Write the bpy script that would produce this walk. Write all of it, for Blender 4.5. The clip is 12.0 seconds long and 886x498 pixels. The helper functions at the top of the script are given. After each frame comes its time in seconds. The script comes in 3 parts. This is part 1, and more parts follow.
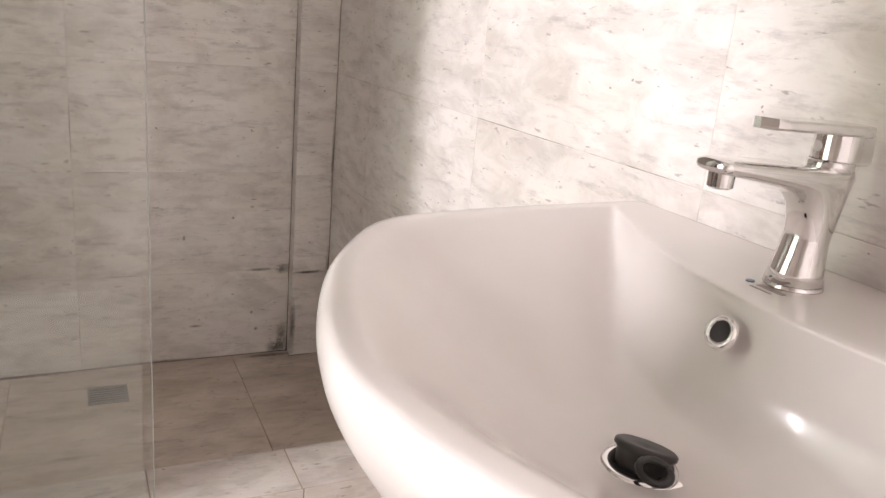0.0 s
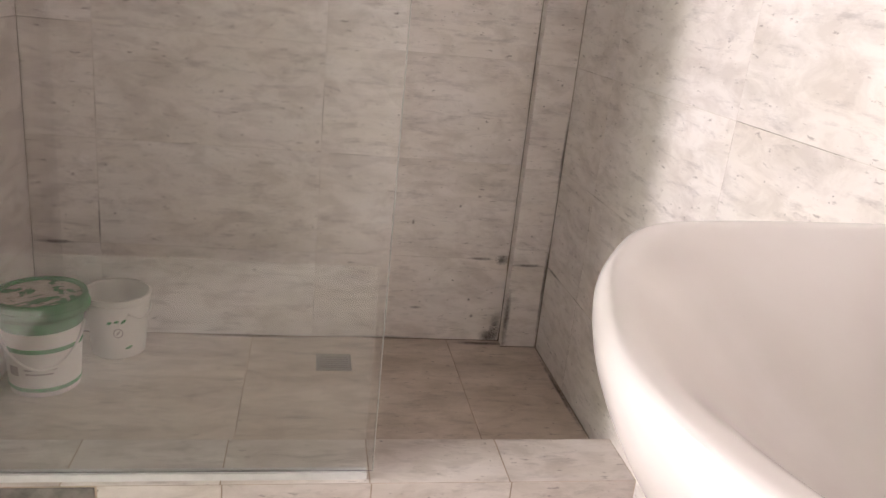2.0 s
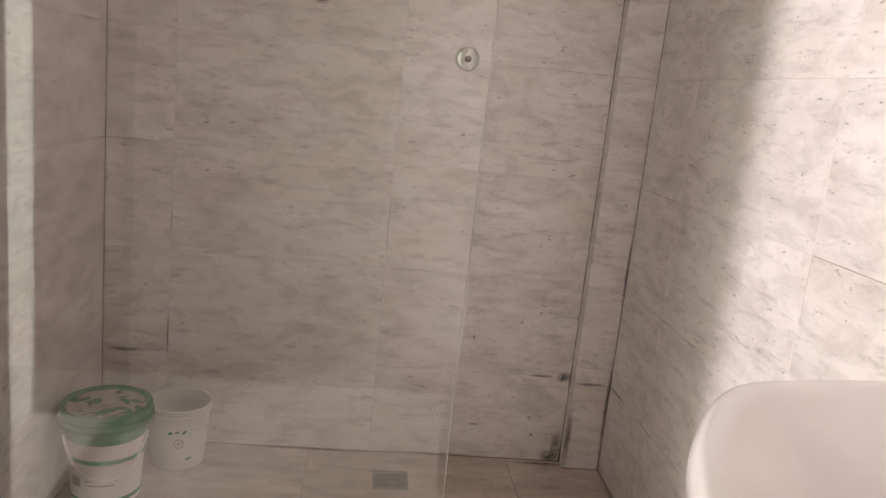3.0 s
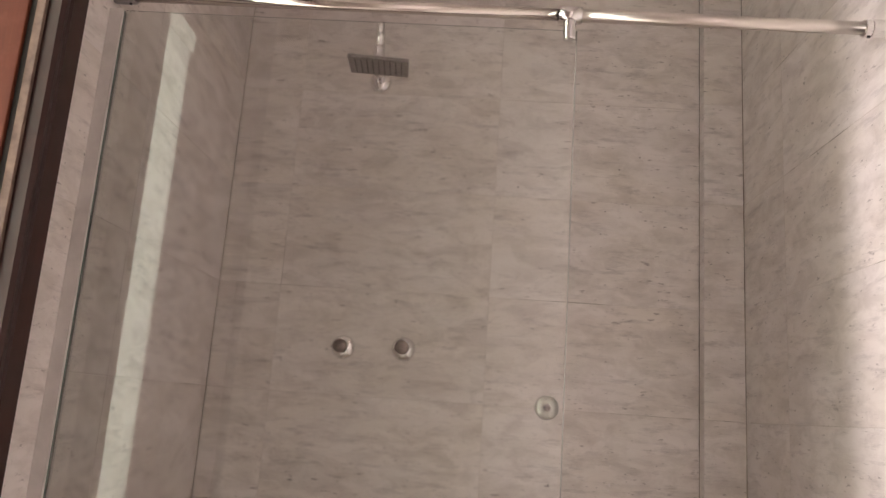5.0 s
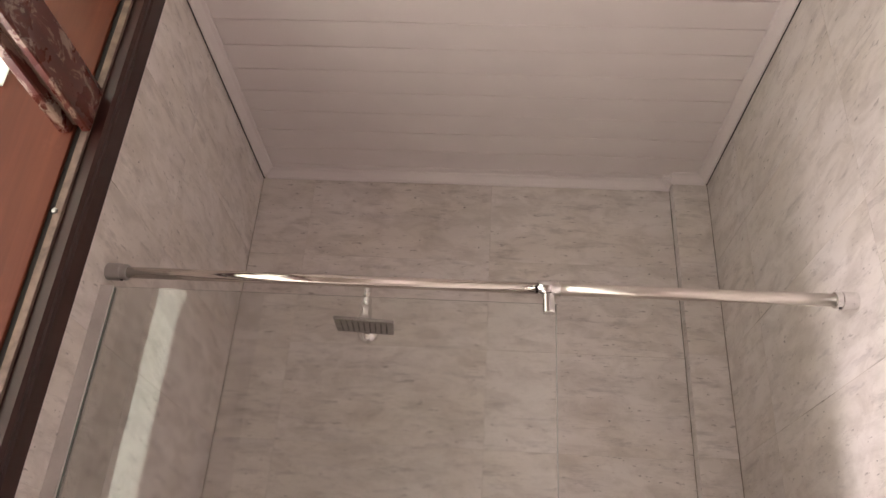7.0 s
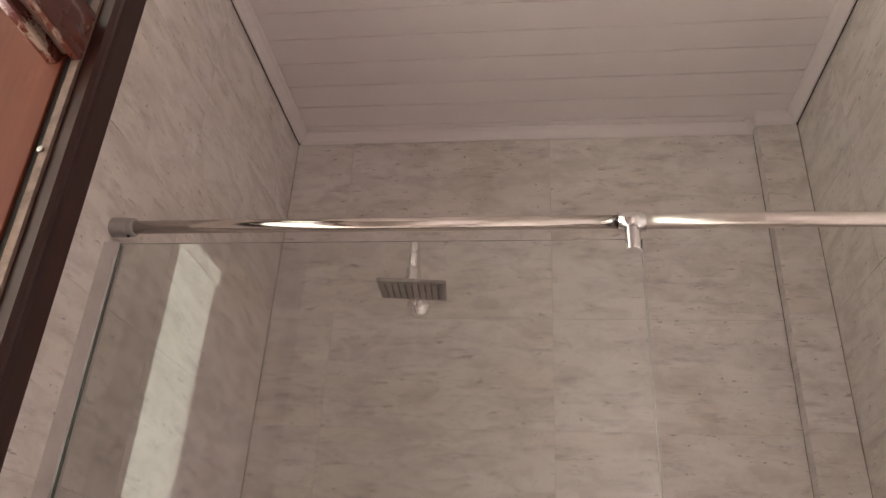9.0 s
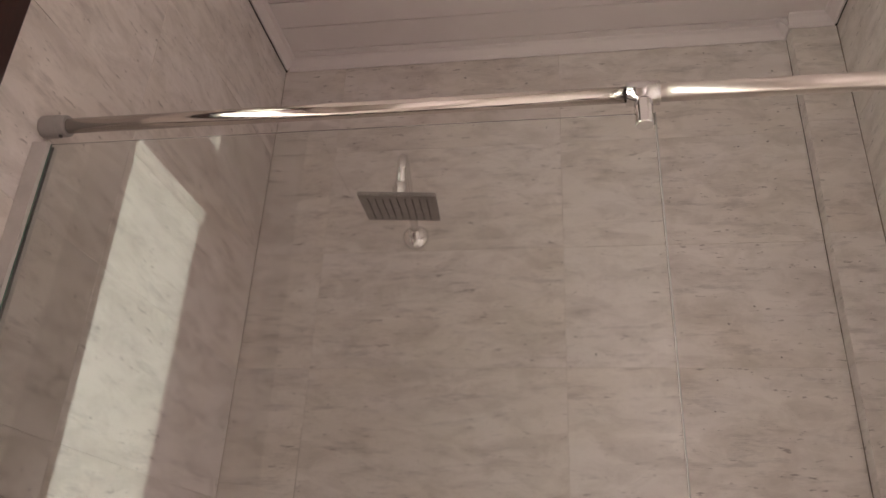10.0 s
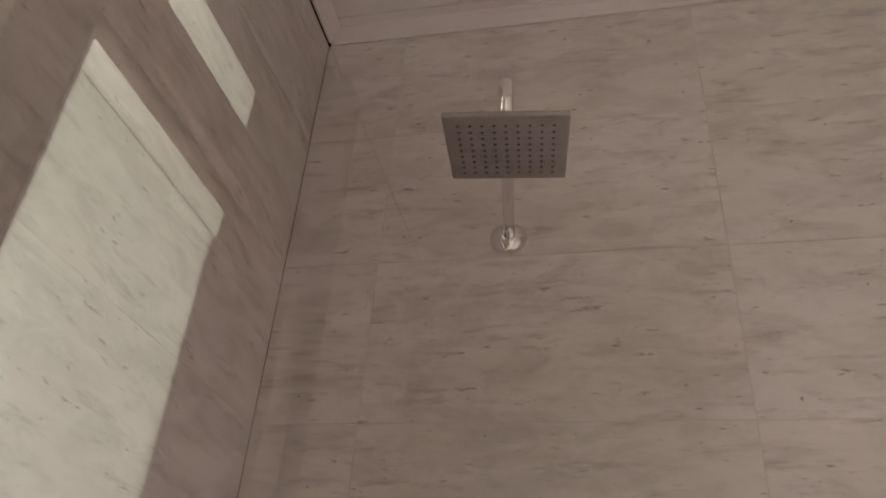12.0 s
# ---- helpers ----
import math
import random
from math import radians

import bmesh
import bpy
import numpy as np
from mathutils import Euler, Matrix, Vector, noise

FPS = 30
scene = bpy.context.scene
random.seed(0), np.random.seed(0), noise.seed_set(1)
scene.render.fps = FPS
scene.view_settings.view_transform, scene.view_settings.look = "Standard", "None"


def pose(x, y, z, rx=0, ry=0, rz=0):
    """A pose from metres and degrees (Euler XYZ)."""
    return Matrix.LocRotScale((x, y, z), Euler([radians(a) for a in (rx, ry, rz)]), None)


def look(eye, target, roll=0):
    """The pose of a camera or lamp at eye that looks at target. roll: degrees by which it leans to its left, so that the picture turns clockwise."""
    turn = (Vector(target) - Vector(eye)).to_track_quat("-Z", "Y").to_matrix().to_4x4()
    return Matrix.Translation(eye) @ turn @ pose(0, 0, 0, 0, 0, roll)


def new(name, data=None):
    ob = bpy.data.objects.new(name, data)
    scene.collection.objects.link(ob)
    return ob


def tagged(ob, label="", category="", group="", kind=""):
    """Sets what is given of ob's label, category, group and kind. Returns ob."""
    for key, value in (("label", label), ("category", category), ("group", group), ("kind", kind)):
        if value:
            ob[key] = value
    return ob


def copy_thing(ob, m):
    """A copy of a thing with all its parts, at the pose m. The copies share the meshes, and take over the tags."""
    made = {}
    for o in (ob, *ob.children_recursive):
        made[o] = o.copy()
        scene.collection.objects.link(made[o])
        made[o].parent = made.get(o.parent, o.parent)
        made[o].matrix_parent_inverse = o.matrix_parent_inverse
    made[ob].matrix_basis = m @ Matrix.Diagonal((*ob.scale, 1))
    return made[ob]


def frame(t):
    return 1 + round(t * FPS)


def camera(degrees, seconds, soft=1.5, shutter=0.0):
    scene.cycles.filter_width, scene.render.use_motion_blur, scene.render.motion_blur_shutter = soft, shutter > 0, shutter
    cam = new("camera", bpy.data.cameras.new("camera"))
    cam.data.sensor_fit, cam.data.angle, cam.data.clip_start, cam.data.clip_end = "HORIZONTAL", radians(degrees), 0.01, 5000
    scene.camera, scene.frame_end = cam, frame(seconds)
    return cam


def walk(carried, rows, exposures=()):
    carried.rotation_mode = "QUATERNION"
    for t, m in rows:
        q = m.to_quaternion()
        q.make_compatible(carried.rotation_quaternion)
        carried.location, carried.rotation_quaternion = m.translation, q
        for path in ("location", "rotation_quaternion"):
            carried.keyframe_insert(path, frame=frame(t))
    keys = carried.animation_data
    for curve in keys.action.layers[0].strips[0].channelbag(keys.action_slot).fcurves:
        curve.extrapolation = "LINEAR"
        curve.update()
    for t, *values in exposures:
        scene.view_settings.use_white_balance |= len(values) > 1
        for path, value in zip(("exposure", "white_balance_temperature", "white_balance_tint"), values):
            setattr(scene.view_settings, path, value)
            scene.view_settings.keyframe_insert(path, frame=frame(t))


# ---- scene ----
cam = camera(60.0, 12.0)
PATH = [
    (0, (0.798, -1.401, 1.042), (1.647, 0.319, 0.477), 5.3),
    (0.5, (0.784, -1.389, 1.038), (1.547, 0.361, 0.441), 5.6),
    (1, (0.769, -1.382, 1.036), (1.401, 0.409, 0.41), 5.3),
    (1.5, (0.762, -1.382, 1.039), (1.241, 0.446, 0.384), 5.2),
    (2, (0.746, -1.362, 1.035), (1.101, 0.503, 0.407), 6.0),
    (2.5, (0.749, -1.365, 1.03), (0.976, 0.555, 0.517), 5.5),
    (2.7, (0.711, -1.348, 1.055), (0.939, 0.582, 0.584), 5.8),
    (4.3, (0.749, -1.334, 1.127), (0.69, 0.663, 1.216), 4.5),
    (4.5, (0.747, -1.342, 1.133), (0.676, 0.648, 1.327), 3.3),
    (5, (0.747, -1.354, 1.154), (0.65, 0.602, 1.563), 4.0),
    (5.5, (0.749, -1.348, 1.182), (0.65, 0.575, 1.723), 3.5),
    (6, (0.748, -1.369, 1.188), (0.63, 0.501, 1.887), 4.7),
    (6.5, (0.759, -1.358, 1.235), (0.638, 0.456, 2.069), 4.3),
    (7, (0.762, -1.383, 1.269), (0.655, 0.388, 2.191), 3.7),
    (7.2, (0.769, -1.386, 1.271), (0.657, 0.368, 2.225), 3.8),
    (8.8, (0.745, -1.168, 1.278), (0.497, 0.581, 2.215), 5.4),
    (9, (0.739, -1.104, 1.282), (0.497, 0.654, 2.205), 3.2),
    (9.5, (0.751, -0.973, 1.26), (0.495, 0.785, 2.179), 2.2),
    (10, (0.782, -0.871, 1.261), (0.47, 0.906, 2.124), 2.8),
    (10.5, (0.779, -0.747, 1.29), (0.455, 1.029, 2.151), 2.8),
    (11, (0.75, -0.576, 1.293), (0.336, 1.186, 2.144), 4.7),
    (11.5, (0.654, -0.47, 1.358), (0.236, 1.297, 2.197), 3.7),
    (12, (0.574, -0.309, 1.359), (0.173, 1.327, 2.437), 4.3),
]
walk(cam, [(t, look(eye, target, roll)) for t, eye, target, roll in PATH],
     [(0.0, 0.36, 6300, 13.0), (1.8, 0.31, 6420, 14.5), (2.5, 0.26, 6500, 16), (4.5, 0.07, 6750, 18.5), (7.0, 0.07, 6780, 19.5), (9.0, 0.04, 6800, 19.5), (10.5, -0.02, 6820, 19.0), (12.0, -0.30, 6900, 19)])

# ---- plan, in metres ----
XR, YB, YR, ZC = 1.483, 0.815, -1.72, 2.69      # right wall, shower wall, rear wall, ceiling
ROOM_Z, KERB_Z = -0.015, 0.07                  # bathroom floor, kerb top; the shower floor is 0
DOOR_A, DOOR_B, DOOR_H, REVEAL = -0.215, -0.886, 2.62, 0.215
PX, PY = 1.371, 0.772                          # pipe casing in the shower corner
ROW0, ROWH, COLW = 0.275, 0.30, 0.60           # first tile row, tile height and width

# ---- light ----
world = bpy.data.worlds.new("world")
world.use_nodes = True
scene.world = world
world.node_tree.nodes["Background"].inputs[0].default_value = (0.75, 0.85, 1.0, 1)
world.node_tree.nodes["Background"].inputs[1].default_value = 0.05
HX, HY0, HY1 = -3.2, -2.1, 0.6                   # hall beyond the doorway
WIN_FAR = (-1.135, -0.845, 1.30, 3.10)           # unseen tall narrow hall window, added facing the doorway: y, y, z, z
WIN_END = (-1.90, -1.25, 1.00, 2.30)             # unseen hall window, added in the end wall: x, x, z, z


def daylight(name, m, w, h, watts, colour=(1.0, 0.925, 0.945)):
    """The sky's light in an added window's opening, placed by how light falls indoors."""
    lamp = bpy.data.lights.new(name, "AREA")
    lamp.shape, lamp.size, lamp.size_y, lamp.energy, lamp.color = "RECTANGLE", w, h, watts, colour
    ob = new(name, lamp)
    ob.matrix_world = m
    return ob


daylight("hall_light_far", look((HX + 0.03, (WIN_FAR[0] + WIN_FAR[1]) / 2, (WIN_FAR[2] + WIN_FAR[3]) / 2), (0, (WIN_FAR[0] + WIN_FAR[1]) / 2, (WIN_FAR[2] + WIN_FAR[3]) / 2)), WIN_FAR[1] - WIN_FAR[0], WIN_FAR[3] - WIN_FAR[2], 143.0)
daylight("hall_light_end", look(((WIN_END[0] + WIN_END[1]) / 2, HY1 - 0.03, (WIN_END[2] + WIN_END[3]) / 2), ((WIN_END[0] + WIN_END[1]) / 2, -2, (WIN_END[2] + WIN_END[3]) / 2)), WIN_END[1] - WIN_END[0], WIN_END[3] - WIN_END[2], 232.0)


# ---- materials ----
def nodes_of(name, rough=0.5, metal=0.0, colour=(0.8, 0.8, 0.8)):
    m = bpy.data.materials.new(name)
    m.use_nodes = True
    t = m.node_tree
    b = t.nodes["Principled BSDF"]
    b.inputs["Roughness"].default_value, b.inputs["Metallic"].default_value = rough, metal
    b.inputs["Base Color"].default_value = (*colour, 1)
    return m, t, b


def add(t, kind, **values):
    n = t.nodes.new(kind)
    for k, v in values.items():
        n.inputs[k.replace("_", " ")].default_value = v
    return n


def coords(t, scale, shift_by_object=True):
    """Object coordinates, stretched, and moved at random from object to object."""
    co = t.nodes.new("ShaderNodeTexCoord")
    mp = t.nodes.new("ShaderNodeMapping")
    mp.inputs["Scale"].default_value = scale
    t.links.new(co.outputs["Object"], mp.inputs["Vector"])
    if shift_by_object:
        info = t.nodes.new("ShaderNodeObjectInfo")
        mul = t.nodes.new("ShaderNodeMath")
        mul.operation = "MULTIPLY"
        mul.inputs[1].default_value = 40.0
        t.links.new(info.outputs["Random"], mul.inputs[0])
        t.links.new(mul.outputs[0], mp.inputs["Location"])
    return mp.outputs["Vector"]


def ramp(t, source, stops):
    r = t.nodes.new("ShaderNodeValToRGB")
    e = r.color_ramp.elements
    while len(e) < len(stops):
        e.new(0.5)
    for i, (p, c) in enumerate(stops):
        e[i].position, e[i].color = p, (*c, 1) if len(c) == 3 else c
    t.links.new(source, r.inputs[0])
    return r.outputs[0]


def blend(t, a, b, fac, kind="MIX"):
    n = t.nodes.new("ShaderNodeMix")
    n.data_type, n.blend_type = "RGBA", kind
    for sock, v in ((n.inputs[6], a), (n.inputs[7], b), (n.inputs[0], fac)):
        if isinstance(v, (int, float)):
            sock.default_value = v
        elif isinstance(v, tuple):
            sock.default_value = (*v, 1)
        else:
            t.links.new(v, sock)
    return n.outputs[2]


def noise_of(t, vec, scale, detail=6.0, rough=0.6, distort=0.0):
    n = add(t, "ShaderNodeTexNoise", Scale=scale, Detail=detail, Roughness=rough, Distortion=distort)
    t.links.new(vec, n.inputs["Vector"])
    return n.outputs["Fac"]


def bump(t, b, source, strength, distance=0.002):
    n = add(t, "ShaderNodeBump", Strength=strength, Distance=distance)
    t.links.new(source, n.inputs["Height"])
    t.links.new(n.outputs[0], b.inputs["Normal"])


def tile_material(name, light, dark, streak, rough):
    """Glazed tile printed like travertine: long level streaks, clouds, short dark dashes and pits; streaks run along local x."""
    m, t, b = nodes_of(name, rough)
    v = coords(t, (1.0, streak, streak))
    clouds = ramp(t, noise_of(t, v, 2.4, 6, 0.6), [(0.34, dark), (0.64, light)])
    warm = ramp(t, noise_of(t, coords(t, (1.0, 1.7, 1.7)), 3.1, 5, 0.6), [(0.35, (0.93, 0.91, 0.865)), (0.62, (1.0, 1.0, 1.0))])
    col = blend(t, clouds, warm, 0.8, "MULTIPLY")
    lines = ramp(t, noise_of(t, v, 8.5, 10, 0.72, 0.2), [(0.33, (0.62, 0.605, 0.61)), (0.46, (1, 1, 1))])
    col = blend(t, col, lines, 0.62, "MULTIPLY")
    mottle = ramp(t, noise_of(t, coords(t, (1.0, 2.1, 2.1)), 9, 7, 0.66, 0.5), [(0.36, (0.76, 0.74, 0.72)), (0.56, (1, 1, 1))])
    col = blend(t, col, mottle, 0.75, "MULTIPLY")
    dash = ramp(t, noise_of(t, coords(t, (1.0, 3.2, 3.2)), 30, 5, 0.62), [(0.30, (0.44, 0.41, 0.41)), (0.37, (1, 1, 1))])
    col = blend(t, col, dash, 0.75, "MULTIPLY")
    pits = ramp(t, noise_of(t, coords(t, (1.0, 1.3, 1.3)), 62, 2, 0.5), [(0.235, (0.28, 0.26, 0.26)), (0.262, (1, 1, 1))])
    col = blend(t, col, pits, 0.7, "MULTIPLY")
    info = t.nodes.new("ShaderNodeObjectInfo")
    tone = ramp(t, info.outputs["Random"], [(0.0, (0.965, 0.96, 0.955)), (1.0, (1, 1, 1))])
    col = blend(t, col, tone, 1.0, "MULTIPLY")
    t.links.new(col, b.inputs["Base Color"])
    rg = t.nodes.new("ShaderNodeMapRange")
    rg.inputs[3].default_value, rg.inputs[4].default_value = rough - 0.03, rough + 0.05
    t.links.new(noise_of(t, coords(t, (1, 1, 1)), 5, 4), rg.inputs[0])
    t.links.new(rg.outputs[0], b.inputs["Roughness"])
    bump(t, b, noise_of(t, v, 9, 6), 0.06, 0.002)
    return m


def plain(name, colour, rough, metal=0.0, vary=0.12, scale=14.0, bumpy=0.0, detail=5.0):
    m, t, b = nodes_of(name, rough, metal, colour)
    if vary:
        n = noise_of(t, coords(t, (1, 1, 1), False), scale, detail)
        lo = tuple(c * (1 - vary) for c in colour)
        hi = tuple(min(1, c * (1 + vary * 0.6)) for c in colour)
        t.links.new(ramp(t, n, [(0.3, lo), (0.7, hi)]), b.inputs["Base Color"])
        if bumpy:
            bump(t, b, n, bumpy, 0.003)
    return m


def wood_material(name, dark, light, rough, along, gloss=0.5, peel=0.0):
    """Varnished wood, its grain along one local axis."""
    m, t, b = nodes_of(name, rough)
    b.inputs["Specular IOR Level"].default_value = gloss
    s = [22.0, 22.0, 22.0]
    s[along] = 1.3
    v = coords(t, tuple(s))
    grain = noise_of(t, v, 1.0, 8, 0.62, 0.4)
    col = ramp(t, grain, [(0.28, dark), (0.72, light)])
    worn = noise_of(t, coords(t, (1, 1, 1)), 9, 6, 0.65)
    col = blend(t, col, tuple(min(1, c * 1.5 + 0.02) for c in light), ramp(t, worn, [(0.60, (0, 0, 0)), (0.78, (0.35, 0.35, 0.35))]))
    if peel:
        flakes = noise_of(t, coords(t, (1.0, 0.45, 1.0)), 34, 8, 0.7, 0.8)
        col = blend(t, col, (0.34, 0.255, 0.205), ramp(t, flakes, [(0.60 - peel, (0, 0, 0)), (0.64 - peel, (0.8, 0.8, 0.8))]))
    t.links.new(col, b.inputs["Base Color"])
    rg = t.nodes.new("ShaderNodeMapRange")
    rg.inputs[3].default_value, rg.inputs[4].default_value = rough - 0.1, rough + 0.2
    t.links.new(worn, rg.inputs[0])
    t.links.new(rg.outputs[0], b.inputs["Roughness"])
    bump(t, b, grain, 0.15, 0.002)
    return m


WALL_TILE = tile_material("wall_tile", (0.92, 0.875, 0.845), (0.835, 0.79, 0.76), 5.0, 0.30)
FLOOR_TILE = tile_material("floor_tile", (0.74, 0.645, 0.57), (0.58, 0.49, 0.415), 4.0, 0.38)
KERB_TILE = tile_material("kerb_tile", (0.80, 0.745, 0.705), (0.66, 0.60, 0.56), 4.0, 0.34)
GROUT, t_, b_ = nodes_of("grout", 0.9)
t_.links.new(ramp(t_, noise_of(t_, coords(t_, (1, 1, 1), False), 3.2, 7, 0.62), [(0.36, (0.26, 0.22, 0.18)), (0.46, (0.72, 0.67, 0.62))]), b_.inputs["Base Color"])
FLOOR_GROUT = plain("brown_floor_grout", (0.52, 0.42, 0.33), 0.9, 0, 0.4, 9)
CERAMIC, t_, b_ = nodes_of("white_ceramic", 0.24, 0.0, (0.82, 0.77, 0.735))
b_.inputs["Coat Weight"].default_value, b_.inputs["Coat Roughness"].default_value = 0.4, 0.09
t_.links.new(ramp(t_, noise_of(t_, coords(t_, (1, 1, 1), False), 7, 4), [(0.3, (0.80, 0.75, 0.71)), (0.7, (0.83, 0.785, 0.755))]), b_.inputs["Base Color"])
CHROME, t_, b_ = nodes_of("chrome", 0.06, 1.0, (0.82, 0.81, 0.80))
rg_ = t_.nodes.new("ShaderNodeMapRange")
rg_.inputs[3].default_value, rg_.inputs[4].default_value = 0.03, 0.13
t_.links.new(noise_of(t_, coords(t_, (1, 1, 1), False), 60, 4), rg_.inputs[0])
t_.links.new(rg_.outputs[0], b_.inputs["Roughness"])
CUP = plain("silvery_plastic", (0.62, 0.64, 0.58), 0.22, 0.8, 0.15, 30)
DARK_CHROME = plain("dull_dark_chrome", (0.30, 0.25, 0.23), 0.28, 1.0, 0.3, 40)
BRUSHED = plain("brushed_steel", (0.36, 0.34, 0.325), 0.36, 1.0, 0.2, 40)
NICKEL = plain("warm_polished_steel", (0.74, 0.69, 0.64), 0.14, 1.0, 0.06, 30)
PALE_ALU = plain("pale_aluminium", (0.76, 0.75, 0.74), 0.4, 0.0, 0.1, 25)
SATIN = plain("satin_steel", (0.76, 0.71, 0.66), 0.30, 1.0, 0.06, 30)
ALU = plain("grey_aluminium", (0.46, 0.45, 0.44), 0.42, 0.75, 0.12, 25)
NOZZLE = plain("grey_silicone", (0.07, 0.065, 0.06), 0.5, 0, 0.1, 30)
# plug rubber; also painted as the shade inside drain and basin openings
RUBBER_AND_HOLES = plain("black_rubber_and_holes", (0.022, 0.020, 0.019), 0.38, 0, 0.3, 30)
CHANNEL = plain("satin_grey_channel", (0.66, 0.63, 0.60), 0.45, 0.0, 0.1, 25)
PVC = plain("white_pvc", (0.90, 0.845, 0.835), 0.33, 0, 0.03, 6)
GREEN = plain("green_plastic", (0.010, 0.17, 0.035), 0.38, 0, 0.25, 12)
BUCKET = plain("white_bucket_plastic", (0.82, 0.78, 0.73), 0.42, 0, 0.08, 12)
PRINT_GREEN = plain("green_print", (0.055, 0.30, 0.10), 0.5, 0, 0.3, 60)
PRINT_GREY = plain("grey_print", (0.40, 0.34, 0.32), 0.5, 0, 0.3, 90)
PRINT_BLUE = plain("blue_print", (0.16, 0.19, 0.27), 0.5, 0, 0.2, 90)
CRUST, t_, b_ = nodes_of("dried_plaster_crust", 0.9)
v_ = coords(t_, (1, 1, 1), False)
t_.links.new(ramp(t_, noise_of(t_, v_, 45, 6), [(0.3, (0.36, 0.33, 0.26)), (0.7, (0.56, 0.52, 0.44))]), b_.inputs["Base Color"])
t_.links.new(ramp(t_, noise_of(t_, v_, 13, 7, 0.62, 0.6), [(0.485, (0, 0, 0)), (0.505, (1, 1, 1))]), b_.inputs["Alpha"])


def grime_material(name, axes):
    """Ragged dark mould: thick at the foot of its patch, thinning out to the rim."""
    m, t, b = nodes_of(name, 0.85, 0.0, (0.15, 0.12, 0.09))
    v = coords(t, (1, 1, 1), False)
    g = t.nodes.new("ShaderNodeTexGradient")
    g.gradient_type = "SPHERICAL"
    co = t.nodes.new("ShaderNodeTexCoord")
    mp = t.nodes.new("ShaderNodeMapping")
    mp.inputs["Location"].default_value = tuple(-1.0 * a for a in axes)
    mp.inputs["Scale"].default_value = tuple(2.0 * a for a in axes)
    t.links.new(co.outputs["Generated"], mp.inputs["Vector"])
    t.links.new(mp.outputs[0], g.inputs["Vector"])
    n = noise_of(t, v, 60, 7, 0.68, 0.3)
    mul = t.nodes.new("ShaderNodeMath")
    mul.operation = "MULTIPLY"
    t.links.new(g.outputs["Fac"], mul.inputs[0])
    t.links.new(n, mul.inputs[1])
    t.links.new(ramp(t, mul.outputs[0], [(0.13, (0, 0, 0)), (0.45, (0.62, 0.62, 0.62))]), b.inputs["Alpha"])
    return m


GRIME = grime_material("mould_grime", (1, 0, 1))
GRIME_SIDE = grime_material("mould_grime_side", (0, 1, 1))
GRIME_FLAT = grime_material("mould_grime_flat", (1, 1, 0))
SCREED = plain("bare_cement", (0.23, 0.21, 0.19), 0.95, 0, 0.45, 30, 0.7)
SILICONE = plain("stained_silicone", (0.33, 0.275, 0.215), 0.6, 0, 0.85, 4)
# near-black colour for the shade inside narrow gaps
GAP_SHADE = plain("gap_shade", (0.03, 0.026, 0.024), 0.9, 0, 0.3, 20)
HALL_PAINT = plain("hall_wall_paint", (0.545, 0.60, 0.525), 0.8, 0, 0.05, 3)
HALL_FLOOR = plain("hall_floor_tile", (0.70, 0.66, 0.61), 0.4, 0, 0.2, 5)
PALE_WOOD = plain("unvarnished_wood", (0.19, 0.13, 0.10), 0.8, 0, 0.45, 26, 0.3)
DARK_WOOD = wood_material("dark_varnished_wood", (0.018, 0.005, 0.004), (0.055, 0.015, 0.011), 0.42, 2)
RED_WOOD = wood_material("red_varnished_wood", (0.075, 0.019, 0.010), (0.135, 0.037, 0.018), 0.5, 2, 0.15)
TRANSOM_WOOD = wood_material("red_brown_varnished_wood", (0.06, 0.013, 0.009), (0.13, 0.03, 0.018), 0.24, 1, peel=0.06)
GLASS, t_, b_ = nodes_of("clear_greenish_glass", 0.0, 0, (0.965, 0.985, 0.972))
b_.inputs["Transmission Weight"].default_value, b_.inputs["IOR"].default_value = 1.0, 1.5


def translucent(name, colour):
    m = bpy.data.materials.new(name)
    m.use_nodes = True
    n = m.node_tree.nodes.new("ShaderNodeBsdfTranslucent")
    n.inputs["Color"].default_value = (*colour, 1)
    m.node_tree.links.new(n.outputs[0], m.node_tree.nodes["Material Output"].inputs["Surface"])
    return m


FROSTED = translucent("frosted_pane", (0.84, 0.87, 0.81))
# dimmed until the added pane looks as bright as the hall wall
DIFFUSER_PANE = translucent("frosted_diffuser_pane", (0.60, 0.625, 0.58))
# see-through pale colour that paints the lit floor's reflection on the glass
FLOOR_REFLECTION, t_, b_ = nodes_of("floor_reflection_haze", 0.5, 0, (0.76, 0.80, 0.73))
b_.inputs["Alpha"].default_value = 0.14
haze_fac_ = t_.nodes.new("ShaderNodeMapRange")
haze_fac_.inputs[3].default_value, haze_fac_.inputs[4].default_value = 0.045, 0.115
t_.links.new(noise_of(t_, coords(t_, (1, 1, 1), False), 4, 5), haze_fac_.inputs[0])
t_.links.new(haze_fac_.outputs[0], b_.inputs["Alpha"])
EDGE_PALE = plain("pale_glass_edge", (0.335, 0.34, 0.31), 0.6, 0, 0.05, 10)
GLASS_EDGE = plain("green_glass_edge", (0.10, 0.20, 0.16), 0.15, 0, 0.05, 10)


